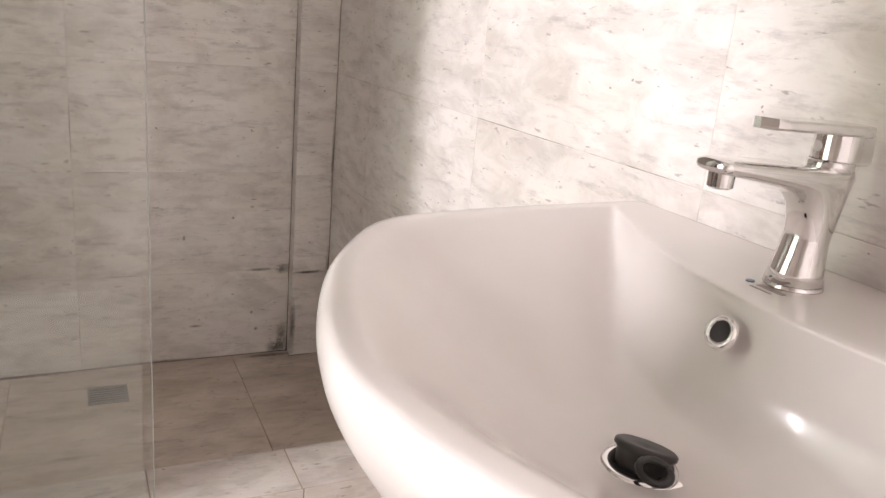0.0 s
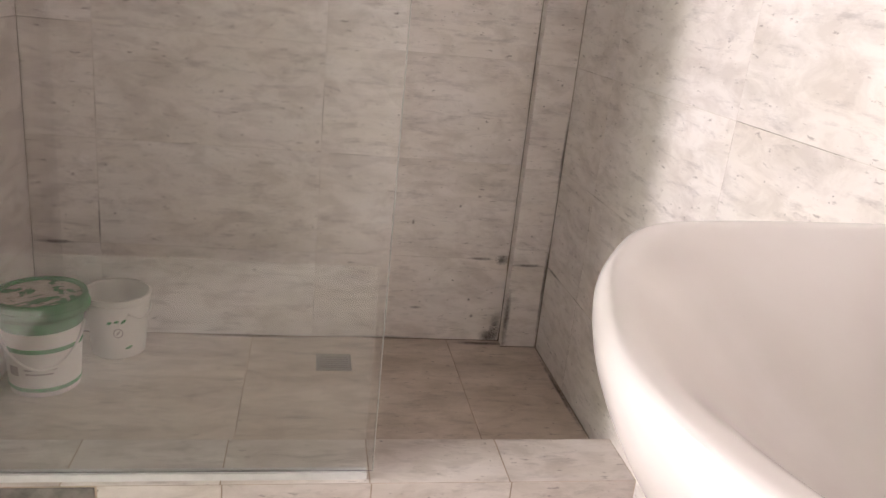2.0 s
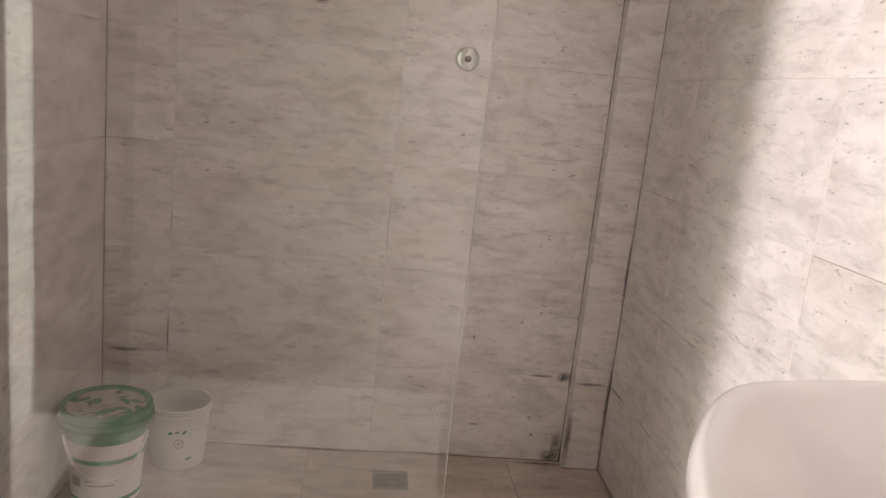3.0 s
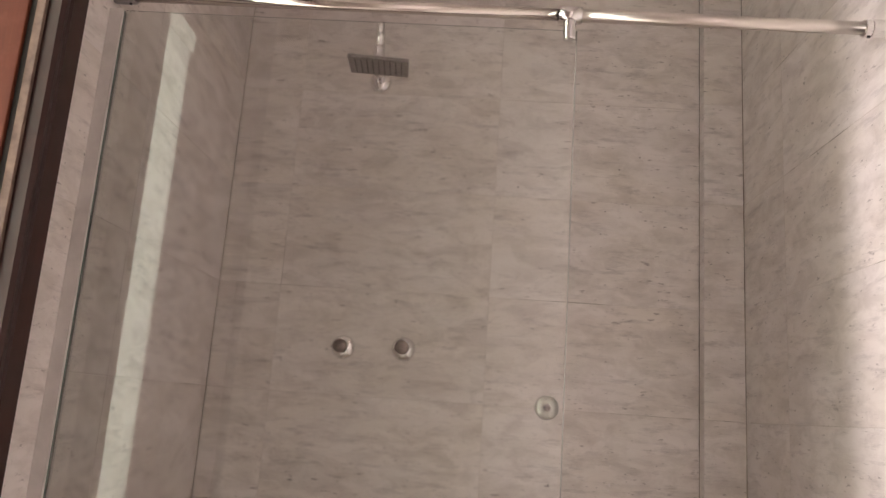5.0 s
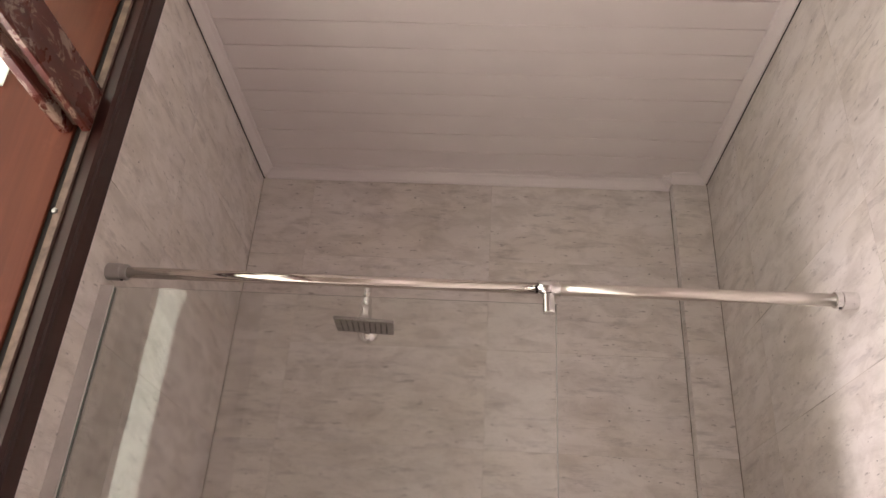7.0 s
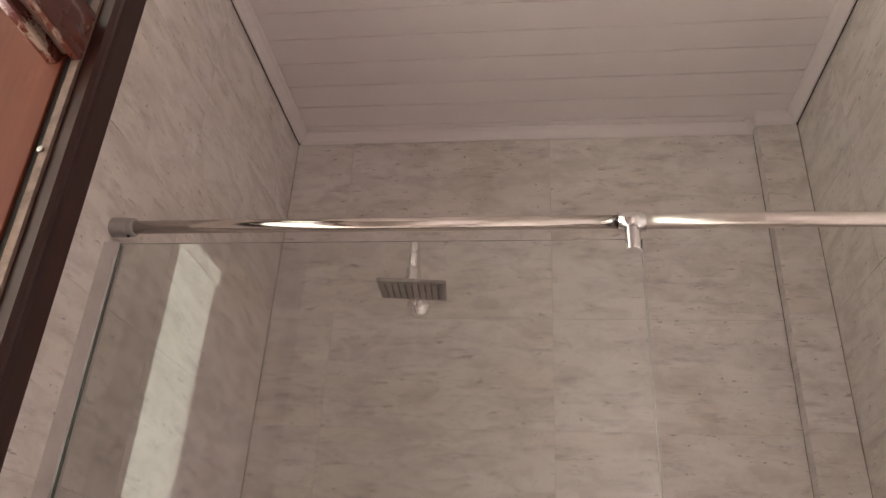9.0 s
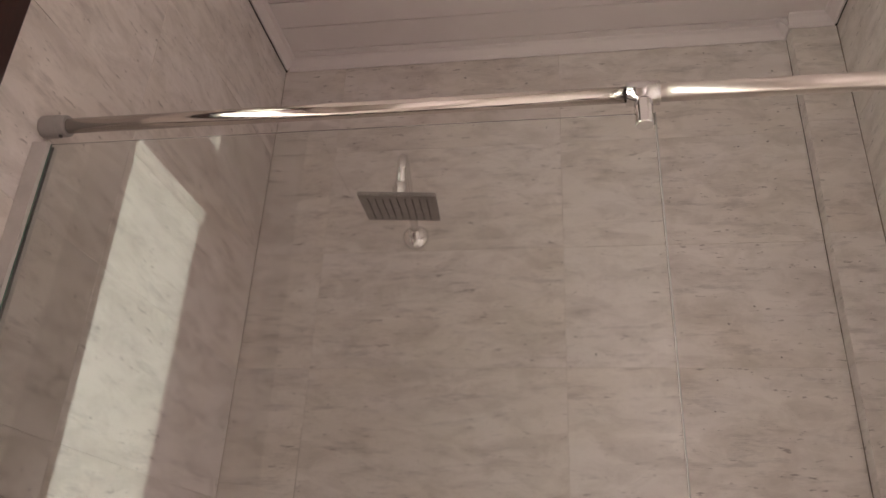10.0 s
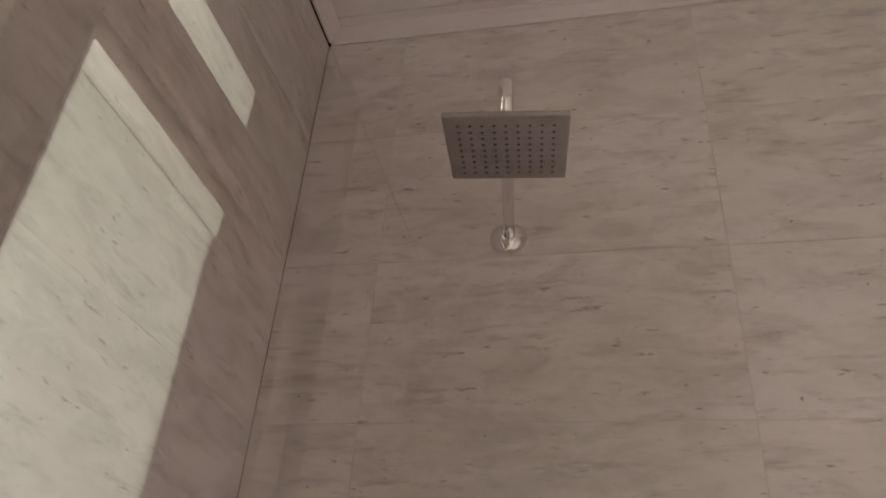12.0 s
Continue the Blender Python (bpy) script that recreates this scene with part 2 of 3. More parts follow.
# ---- makers ----
def part(name, bm, material, parent=None, label="", smooth=False, at=None):
    """One mesh object out of a bmesh, under a thing where one is given."""
    me = bpy.data.meshes.new(name)
    bmesh.ops.recalc_face_normals(bm, faces=bm.faces[:])
    bm.to_mesh(me)
    bm.free()
    me.materials.append(material)
    if smooth:
        for p in me.polygons:
            p.use_smooth = True
    ob = new(name, me)
    if at:
        ob.location = at
    if parent:
        ob.parent = parent
    if label:
        ob["label"] = label
    return ob


def thing(name, at, label, category, kind="", group=""):
    ob = new(name)
    ob.location = at
    ob.empty_display_size = 0.05
    return tagged(ob, label, category, group, kind)


def box(a, b, bevel=0.0, segments=2, bm=None):
    bm = bm or bmesh.new()
    a, b = Vector(a), Vector(b)
    got = bmesh.ops.create_cube(bm, size=1.0, matrix=Matrix.LocRotScale((a + b) / 2, None, b - a))
    if bevel:
        edges = list({e for v in got["verts"] for e in v.link_edges})
        bmesh.ops.bevel(bm, geom=edges, offset=bevel, segments=segments, affect="EDGES", profile=0.5)
    return bm


def lathe(profile, steps=40, axis="z", bm=None, at=(0, 0, 0), cap=False):
    """A turned body: (radius, height) from one end to the other."""
    bm = bm or bmesh.new()
    rings = []
    for r, h in profile:
        ring = []
        for i in range(steps):
            a = 2 * math.pi * i / steps
            c, s = r * math.cos(a), r * math.sin(a)
            p = {"z": (c, s, h), "y": (c, h, s), "x": (h, c, s)}[axis]
            ring.append(bm.verts.new(Vector(p) + Vector(at)))
        rings.append(ring)
    for lo, hi in zip(rings, rings[1:]):
        for i in range(steps):
            bm.faces.new((lo[i], lo[(i + 1) % steps], hi[(i + 1) % steps], hi[i]))
    if cap:
        bm.faces.new(rings[0])
        bm.faces.new(rings[-1])
    return bm


def loft(rings, bm=None, closed=True):
    bm = bm or bmesh.new()
    made = [[bm.verts.new(p) for p in ring] for ring in rings]
    n = len(made[0])
    for lo, hi in zip(made, made[1:]):
        for i in range(n):
            bm.faces.new((lo[i], lo[(i + 1) % n], hi[(i + 1) % n], hi[i]))
    if closed:
        bm.faces.new(made[0])
        bm.faces.new(made[-1])
    return bm


def sweep(points, radius, steps=20, bm=None):
    """A round tube along points; radius a number or one for each point."""
    pts = [Vector(p) for p in points]
    rs = radius if isinstance(radius, (list, tuple)) else [radius] * len(pts)
    rings = []
    side = None
    for i, p in enumerate(pts):
        d = (pts[min(i + 1, len(pts) - 1)] - pts[max(i - 1, 0)]).normalized()
        if side is None:
            side = d.orthogonal().normalized()
        side = (side - d * side.dot(d)).normalized()
        up = d.cross(side)
        rings.append([p + rs[i] * (math.cos(a) * side + math.sin(a) * up) for a in (2 * math.pi * k / steps for k in range(steps))])
    return loft(rings, bm)


def arc(centre, r, a0, a1, n, plane="yz"):
    out = []
    for i in range(n + 1):
        a = radians(a0 + (a1 - a0) * i / n)
        c, s = r * math.cos(a), r * math.sin(a)
        x, y, z = centre
        out.append({"yz": (x, y + c, z + s), "xz": (x + c, y, z + s), "xy": (x + c, y + s, z)}[plane])
    return out


# ---- structure: walls, floors, ceilings ----
T = 0.0007                                       # grout lies this far behind the tile faces


def wall(name, a, b, label, material=GROUT):
    return tagged(part(name, box(a, b), material), label, "wall", kind="structure")


wall_shower = wall("wall_shower", (-0.215, YB + T, -0.1), (XR + 0.2, YB + 0.15, 2.8), "shower back wall of pale streaked travertine-look tiles")
wall_right = wall("wall_right", (XR + T, YR - 0.15, -0.1), (XR + 0.2, YB + T, 2.8), "side wall with pale travertine-look tiles behind the basin")
wall_rear = wall("wall_rear", (-0.215, YR - 0.15, -0.1), (XR + T, YR - T, 2.8), "rear bathroom wall of pale tiles")
wall_left = wall("wall_left", (-REVEAL, DOOR_A + 0.012, -0.1), (-T, YB + T, 2.8), "door-side wall with pale travertine-look tiles")
wall_left_rear = wall("wall_left_rear", (-REVEAL, YR - T, -0.1), (-T, DOOR_B - 0.012, 2.8), "door-side wall beyond the doorway")
wall_over_door = wall("wall_over_door", (-REVEAL, DOOR_B - 0.012, DOOR_H + 0.012), (-T, DOOR_A + 0.012, 2.8), "strip of wall above the doorway")
floor = tagged(part("floor", box((-0.215, YR, -0.12), (XR + T, -0.02, ROOM_Z - T)), GROUT), "bathroom floor of beige tiles", "floor", kind="structure")
floor_shower = tagged(part("floor_shower", box((-0.1, 0.13, -0.12), (XR + T, YB + T, -T)), FLOOR_GROUT), "shower floor of beige travertine-look tiles", "floor", kind="structure")
kerb = tagged(part("kerb", box((-T, -0.025 + T, -0.12), (XR + T, 0.14 - T, KERB_Z - T)), FLOOR_GROUT), "low tiled kerb between shower and bathroom floor", "kerb", kind="structure")

part("bare_patch", box((0.002, -0.0285, ROOM_Z), (0.367, -0.0235, KERB_Z - 0.003), 0.002), SCREED, kerb, "rough bare cement where tiles are missing")

# pilaster in the shower's corner
pilaster = tagged(part("pilaster", box((PX + T, PY + T, -0.05), (XR + 0.02, YB + 0.02, 2.75)), GROUT), "narrow tiled pipe casing in the shower corner", "pilaster", kind="structure")

# ceiling of tongued PVC boards
bm = bmesh.new()
y = YR
while y < YB:
    y2 = min(y + 0.0955, YB)
    box((0.0, y + 0.0012, ZC), (XR, y2 - 0.0012, ZC + 0.010), 0.0026, 2, bm)
    y = y2
box((-0.05, YR - 0.05, ZC + 0.006), (XR + 0.05, YB + 0.05, ZC + 0.06), 0, 1, bm)
ceiling = tagged(part("ceiling", bm, PVC), "ceiling of narrow white PVC boards", "ceiling", kind="structure")


def cove(name, p, q, inward):
    """A thin PVC cornice strip: an upright leg on the wall and a level leg under the boards."""
    p, q, n = Vector(p), Vector(q), Vector(inward)
    section = [(0.001, -0.030), (0.006, -0.031), (0.009, -0.022), (0.021, -0.009), (0.029, -0.005), (0.030, 0.0), (0.001, 0.0)]
    rings = [[e + n * u + Vector((0, 0, ZC + w)) for u, w in section] for e in (p, q)]
    return tagged(part(name, loft(rings), PVC), "white PVC cornice strip under the ceiling", "cornice", kind="structure")


cove("trim_shower", (0.012, YB, 0), (PX, YB, 0), (0, -1, 0))
cove("trim_left", (0.003, YR, 0), (0.003, YB - 0.012, 0), (1, 0, 0))
cove("trim_right", (XR - 0.003, YR, 0), (XR - 0.003, PY - 0.01, 0), (-1, 0, 0))
cove("trim_pilaster", (PX - 0.005, PY, 0), (XR - 0.008, PY, 0), (0, -1, 0))
cove("trim_pilaster_side", (PX, YB, 0), (PX, PY - 0.005, 0), (-1, 0, 0))
cove("trim_rear", (0, YR, 0), (XR, YR, 0), (0, 1, 0))

# solid dark strips paint the shade in the gap beside the cornice
for name, a, b in (("trim_shade_left", (0.0002, YR, ZC - 0.029), (0.0040, YB, ZC - 0.001)), ("trim_shade_right", (XR - 0.0040, YR, ZC - 0.029), (XR - 0.0002, PY, ZC - 0.001))):
    tagged(part(name, box(a, b), GAP_SHADE), "dark strip standing for the shaded gap beside the cornice", "gap", kind="structure")


def seal(name, x, y, z0, z1, r, label="stained silicone seal in the wall corner"):
    """A thin uneven bead of silicone up a corner."""
    rng = random.Random(int(x * 977 + y * 131))
    n = 60
    pts = [(x, y, z0 + (z1 - z0) * i / n) for i in range(n + 1)]
    return tagged(part(name, sweep(pts, [r * rng.uniform(0.55, 1.15) * (1.0 + 1.6 * math.exp(-p[2] / 0.03) + 0.9 * math.exp(-((p[2] - 0.275) / 0.03) ** 2)) for p in pts], 8), SILICONE, smooth=True), label, "seal", kind="structure")


seal("trim_seal_pilaster", PX + 0.0005, YB - 0.001, 0.0, ZC - 0.03, 0.0023)
seal("trim_seal_right", XR - 0.0005, PY - 0.0005, 0.0, ZC - 0.03, 0.0017)
seal("trim_seal_left", 0.0005, YB - 0.0003, 0.0, ZC - 0.03, 0.0007)
for name, a, b in (("trim_joint_shower", (0.0, YB - 0.003, -0.001), (PX, YB - 0.0005, 0.0022)), ("trim_joint_right", (XR - 0.003, 0.14, -0.001), (XR - 0.0004, PY, 0.0022)), ("trim_joint_pilaster", (PX - 0.003, PY - 0.0025, -0.001), (XR, PY - 0.0003, 0.0025))):
    tagged(part(name, box(a, b), SILICONE), "dark dirty joint between wall and shower floor", "joint", kind="structure")

# hall beyond the doorway
wall("wall_hall_far", (HX - 0.1, HY0, -0.1), (HX, HY1, 4.5), "pale painted hall wall beyond the doorway", HALL_PAINT)
wall("wall_hall_end", (HX, HY0 - 0.1, -0.1), (-REVEAL, HY0, 4.5), "pale painted end wall of the hall", HALL_PAINT)
wall("wall_hall_end_2", (HX, HY1, -0.1), (-REVEAL, HY1 + 0.1, 4.5), "pale painted end wall of the hall", HALL_PAINT)
wall("wall_hall_near", (-REVEAL - 0.012, DOOR_A + 0.004, -0.1), (-REVEAL - 0.001, HY1, 4.5), "pale painted hall side of the bathroom wall", HALL_PAINT)
wall("wall_hall_near_2", (-REVEAL - 0.012, HY0, -0.1), (-REVEAL - 0.001, DOOR_B - 0.004, 4.5), "pale painted hall side of the bathroom wall", HALL_PAINT)
wall("wall_hall_head", (-REVEAL - 0.012, DOOR_B - 0.004, DOOR_H + 0.004), (-REVEAL - 0.001, DOOR_A + 0.004, 4.5), "pale painted hall side above the doorway", HALL_PAINT)
tagged(part("floor_hall", box((HX, HY0, -0.12), (-0.216, HY1, -0.02)), HALL_FLOOR), "pale tiled hall floor", "floor", kind="structure")
tagged(part("ceiling_hall", box((HX - 0.1, HY0 - 0.1, 4.48), (-REVEAL, HY1 + 0.1, 4.6)), HALL_PAINT), "white hall ceiling", "ceiling", kind="structure")

# unseen hall windows, added to go with the lamps: white frame and pane on the wall
def unseen_window(name, at, w, h, turn):
    win = thing(name, at, "unseen white-framed hall window added as the source of the daylight", "window", kind="structure")
    for x0, x1, z0, z1 in ((-w / 2 - 0.05, -w / 2, -0.05, h + 0.05), (w / 2, w / 2 + 0.05, -0.05, h + 0.05), (-w / 2, w / 2, -0.05, 0), (-w / 2, w / 2, h, h + 0.05), (-w / 2, w / 2, h * 0.62, h * 0.62 + 0.025)):
        part("window_frame", box((x0, -0.025, z0), (x1, 0.0, z1), 0.003), PVC, win)
    part("window_pane", box((-w / 2, -0.008, 0), (w / 2, -0.004, h)), FROSTED, win)
    win.rotation_euler.z = turn


unseen_window("unseen_window_1", (HX + 0.001, (WIN_FAR[0] + WIN_FAR[1]) / 2, WIN_FAR[2]), WIN_FAR[1] - WIN_FAR[0], WIN_FAR[3] - WIN_FAR[2], radians(90))
unseen_window("unseen_window_2", ((WIN_END[0] + WIN_END[1]) / 2, HY1 - 0.001, WIN_END[2]), WIN_END[1] - WIN_END[0], WIN_END[3] - WIN_END[2], 0.0)

# ---- doorway ----
door = thing("door_1", (0, -0.53, 0), "open doorway with dark varnished wooden frame and transom", "doorway", kind="structure")
INV = Matrix.Translation((0, 0.53, 0))


def door_part(name, bm, material, label="", smooth=False):
    bmesh.ops.transform(bm, matrix=INV, verts=bm.verts[:])
    return part(name, bm, material, door, label, smooth)


def architrave(y_in, y_out, z0, z1):
    """Moulded casing: a flat outer band, a groove and a rounded inner bead."""
    s = 1 if y_out > y_in else -1
    w = abs(y_out - y_in)
    sec = [(0.0, w), (0.016, w), (0.021, w - 0.006), (0.021, 0.036), (0.014, 0.031), (0.014, 0.027), (0.024, 0.021), (0.026, 0.010), (0.022, 0.0), (-0.02, 0.0), (-0.02, w)]
    return loft([[(x, y_in + s * d, z) for x, d in sec] for z in (z0, z1)])


door_part("architrave", architrave(DOOR_A + 0.012, -0.117, ROOM_Z, 2.655), DARK_WOOD, "dark varnished moulded casing")
door_part("architrave", architrave(DOOR_B - 0.012, DOOR_B - 0.117, ROOM_Z, 2.655), DARK_WOOD, "dark varnished moulded casing")
for y0, y1 in ((DOOR_A, DOOR_A + 0.012), (DOOR_B - 0.012, DOOR_B)):
    near = y0 > -0.5
    door_part("door_jamb", box((-REVEAL, y0, ROOM_Z), (-0.026, y1, DOOR_H), 0.002), RED_WOOD if near else DARK_WOOD, "reddish varnished jamb lining, scuffed" if near else "dark varnished jamb lining")
    door_part("rebate_strip", box((-0.015, y0 + (0.004 if near else 0), ROOM_Z), (0.0, y1 - (0 if near else 0.004), DOOR_H), 0.001), PALE_WOOD, "unvarnished pale strip of the rebate")
# solid dark strips paint the shade inside the jambs' rebates
for y0, y1 in ((DOOR_A + 0.007, DOOR_A + 0.0118), (DOOR_B - 0.0118, DOOR_B - 0.007)):
    door_part("rebate", box((-0.0262, y0, ROOM_Z), (-0.0148, y1, DOOR_H)), GAP_SHADE, "dark strip standing for the shaded rebate")
door_part("door_head", box((-REVEAL, DOOR_B, DOOR_H), (-0.002, DOOR_A, DOOR_H + 0.012), 0.002), DARK_WOOD)
sec = [(0.006, 2.104), (0.006, 2.198), (0.002, 2.203), (-0.052, 2.203), (-0.055, 2.198), (-0.055, 2.100), (-0.051, 2.096), (-0.034, 2.096), (-0.031, 2.099), (-0.031, 2.115), (-0.012, 2.115), (-0.012, 2.104), (-0.009, 2.101), (0.003, 2.101)]
door_part("transom", loft([[(x, yy, z) for x, z in sec] for yy in (DOOR_A, DOOR_B)]), TRANSOM_WOOD, "red-brown varnished transom rail with peeling underside")
door_part("transom_rebate", box((-0.028, DOOR_B + 0.002, 2.1138), (-0.0125, DOOR_A - 0.002, 2.1152)), PALE_WOOD, "unvarnished pale rebate under the transom")
# unseen pane, added to spread the daylight coming in over the transom
door_part("diffuser_pane", box((-REVEAL + 0.010, DOOR_B, 2.204), (-REVEAL + 0.015, DOOR_A, DOOR_H)), DIFFUSER_PANE, "unseen frosted pane added over the transom to soften the light")
door_part("threshold", box((-REVEAL, DOOR_B, -0.1), (0.0, DOOR_A, 0.03), 0.003), KERB_TILE, "pale stone door threshold")
for z in (1.927, 1.30, 0.62):
    door_part("screw", lathe([(0.0005, 0.0), (0.005, 0.001), (0.0055, 0.004)], 12, "y", at=(-0.012, DOOR_A - 0.001, z), cap=True), BRUSHED, "small metal screw head")

# ---- glass screen and its rail ----
screen = thing("shower_screen", (0, 0, KERB_Z), "fixed clear glass shower panel standing on the kerb", "shower screen")
GL = (0.012, 0.905, 0.014, 1.876)
pane = part("glass_pane", box((GL[0], -0.0025, GL[2]), (GL[1], 0.0025, GL[3] - KERB_Z), 0.0008, 1), GLASS, screen, "clear greenish glass pane")
pane.visible_shadow = False
# added sheet in the outline of the floor's reflection, no real coating
reflection_bm = bmesh.new()
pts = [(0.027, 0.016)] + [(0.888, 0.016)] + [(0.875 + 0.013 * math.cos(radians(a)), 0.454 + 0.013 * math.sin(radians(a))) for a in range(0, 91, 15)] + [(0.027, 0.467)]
reflection_bm.faces.new([reflection_bm.verts.new((x, -0.0031, z)) for x, z in pts])
haze = part("reflection_haze", reflection_bm, FLOOR_REFLECTION, screen, "pale sheet on the lower glass standing for the lit floor's reflection")
haze.visible_shadow = False
part("polished_edge", box((GL[1] + 0.0002, -0.0025, GL[2]), (GL[1] + 0.0016, 0.0025, GL[3] - KERB_Z)), EDGE_PALE, screen, "pale polished pane edge").visible_shadow = False
part("wall_channel", loft([[(x, yy, z) for x, yy in ((0, -0.013), (0.026, -0.013), (0.026, -0.0055), (0.004, -0.0055), (0.004, 0.0055), (0.026, 0.0055), (0.026, 0.013), (0, 0.013))] for z in (0.0, 1.804)]), CHANNEL, screen, "grey aluminium wall channel")
part("wall_gasket", box((0.024, -0.0055, 0.012), (0.0268, -0.004, 1.804)), GLASS_EDGE, screen)
part("floor_channel", loft([[(x, yy, z) for yy, z in ((-0.012, 0), (-0.012, 0.015), (-0.0055, 0.015), (-0.0055, 0.004), (0.0055, 0.004), (0.0055, 0.015), (0.012, 0.015), (0.012, 0))] for x in (0.026, 0.893)]), PALE_ALU, screen, "pale aluminium floor channel")

rail = thing("support_rail", (0, 0, 1.909), "polished steel support rail over the glass panel", "rail")
part("tube", sweep([(0.03, 0, 0), (0.45, 0, 0), (0.88, 0, 0)], 0.0115, 24), NICKEL, rail, smooth=True)
part("tube", sweep([(0.905, 0, 0), (1.2, 0, 0), (1.46, 0, 0)], 0.0125, 24), SATIN, rail, smooth=True)
for x0, s in ((0.0, 1), (XR, -1)):
    cap = part("end_cap", lathe([(0.004, 0.0), (0.0165, 0.0), (0.0175, 0.002), (0.0175, 0.028), (0.0165, 0.030), (0.0165, 0.040), (0.0155, 0.042), (0.010, 0.042)], 28, "x"), ALU if s > 0 else CHROME, rail, "round wall socket")
    cap.location, cap.scale = (x0 + s * 0.0005, 0, 0), (s, 1, 1)
    part("grub_screw", lathe([(0.0005, -0.0185), (0.003, -0.0185), (0.003, -0.016)], 10, "z", at=(x0 + s * 0.033, 0, 0)), RUBBER_AND_HOLES, rail)
part("tee", lathe([(0.0118, -0.022), (0.0165, -0.022), (0.0165, 0.022), (0.0118, 0.022)], 28, "x", at=(0.892, 0, 0)), CHROME, rail, "chrome tee fitting", True)
part("glass_clamp", lathe([(0.0005, -0.052), (0.0115, -0.052), (0.0125, -0.050), (0.0125, -0.014)], 24, "z", at=(0.892, 0, 0)), CHROME, rail, "chrome glass clamp")

# ---- shower head ----
head = thing("rain_shower", (0.417, YB, 2.112), "square chrome rain shower head on a bent wall arm", "shower head")
turn = Matrix.Rotation(radians(6.8), 4, "Z")


def turned(bm):
    bmesh.ops.transform(bm, matrix=turn, verts=bm.verts[:])
    return bm


part("wall_rose", turned(lathe([(0.0005, -0.015), (0.013, -0.015), (0.027, -0.010), (0.0325, -0.003), (0.033, 0.004)], 32, "y")), CHROME, head, "round chrome wall rose", True)
bend = arc((0, -0.368, -0.041), 0.035, 90, 180, 8)
part("arm", turned(sweep([(0, 0, 0), (0, -0.06, 0), (0, -0.22, -0.003)] + bend + [(0, -0.403, -0.091)], 0.0098, 20)), CHROME, head, "bent chrome arm", True)
part("ball_joint", turned(lathe([(0.0005, -0.075), (0.011, -0.080), (0.0155, -0.092), (0.014, -0.105), (0.018, -0.116), (0.02, -0.122)], 24, at=(0, -0.403, 0))), CHROME, head, smooth=True)
seat = Matrix.Translation((0.052, -0.403, -0.135)) @ Matrix.Rotation(radians(6.0), 4, "Z") @ Matrix.Rotation(radians(10), 4, "X")


def tilted(bm):
    bmesh.ops.transform(bm, matrix=seat, verts=bm.verts[:])
    return bm


plate = part("spray_plate", tilted(box((-0.074, -0.075, -0.0045), (0.074, 0.075, 0.0045), 0.003)), BRUSHED, head, "flat square spray plate")
bm = bmesh.new()
for i in range(9):
    for j in range(9):
        lathe([(0.0022, 0.001), (0.002, -0.0012), (0.0004, -0.0014)], 6, at=(-0.056 + 0.014 * i, -0.056 + 0.014 * j, -0.0045), bm=bm)
part("spray_nozzles", tilted(bm), NOZZLE, plate, "rows of small rubber nozzles")["kind"] = "stuff"


# ---- valves and hook on the shower wall ----
def valve():
    v = thing("shower_valve", (0.377, YB, 1.307), "chrome shower stop valve with a four-armed turning handle", "valve", group="valves on the shower wall")
    part("escutcheon", lathe([(0.0005, -0.016), (0.014, -0.016), (0.030, -0.009), (0.0335, -0.002), (0.034, 0.002)], 32, "y"), CHROME, v, "round chrome cover plate", True)
    part("stem", lathe([(0.013, -0.012), (0.013, -0.036), (0.011, -0.038)], 24, "y", cap=True), CHROME, v, smooth=True)
    h = part("handle", lathe([(0.0005, -0.064), (0.015, -0.064), (0.0195, -0.060), (0.0195, -0.040), (0.012, -0.036)], 24, "y"), DARK_CHROME, v, "dark turning handle", True)
    for a in (0, 90, 180, 270):
        r = radians(a + 8)
        d = Vector((math.cos(r), 0, math.sin(r)))
        part("handle_arm", sweep([d * 0.012 + Vector((0, -0.052, 0)), d * 0.023 + Vector((0, -0.053, 0)), d * 0.026 + Vector((0, -0.053, 0))], [0.0045, 0.0050, 0.0025], 12), CHROME, h, smooth=True)
    return v


v1 = valve()
copy_thing(v1, pose(0.548, YB, 1.313))
hook = thing("suction_holder", (0.955, YB, 1.178), "round chrome suction holder with a small knob", "holder")
part("suction_cup", lathe([(0.0005, -0.010), (0.012, -0.010), (0.026, -0.006), (0.033, -0.001), (0.033, 0.001)], 32, "y"), CUP, hook, "silvery round cup", True)
part("knob", lathe([(0.0005, -0.026), (0.007, -0.026), (0.010, -0.022), (0.010, -0.014), (0.006, -0.009)], 20, "y"), DARK_CHROME, hook, "dark small knob", True)

# ---- floor drain ----
drain = thing("floor_drain", (0.843, 0.644, 0.0), "square grey metal floor drain grate", "drain")
bm = bmesh.new()
for a, b in (((-0.05, -0.05), (0.05, -0.043)), ((-0.05, 0.043), (0.05, 0.05)), ((-0.05, -0.043), (-0.043, 0.043)), ((0.043, -0.043), (0.05, 0.043))):
    box((*a, -0.002), (*b, 0.003), 0.0008, 1, bm)
part("grate_frame", bm, BRUSHED, drain)
# black block whose top paints the shade down in the well
part("grate_well", box((-0.044, -0.044, -0.004), (0.044, 0.044, 0.0008)), RUBBER_AND_HOLES, drain, "dark sheet standing for the shaded well under the grate")
for i in range(7):
    part("grate_bar", box((-0.044, -0.039 + i * 0.0125, 0.0), (0.044, -0.033 + i * 0.0125, 0.0026), 0.0006, 1), BRUSHED, drain)

# ---- basin ----
BX, BY, RIM = XR - 0.001, -0.950, 0.835
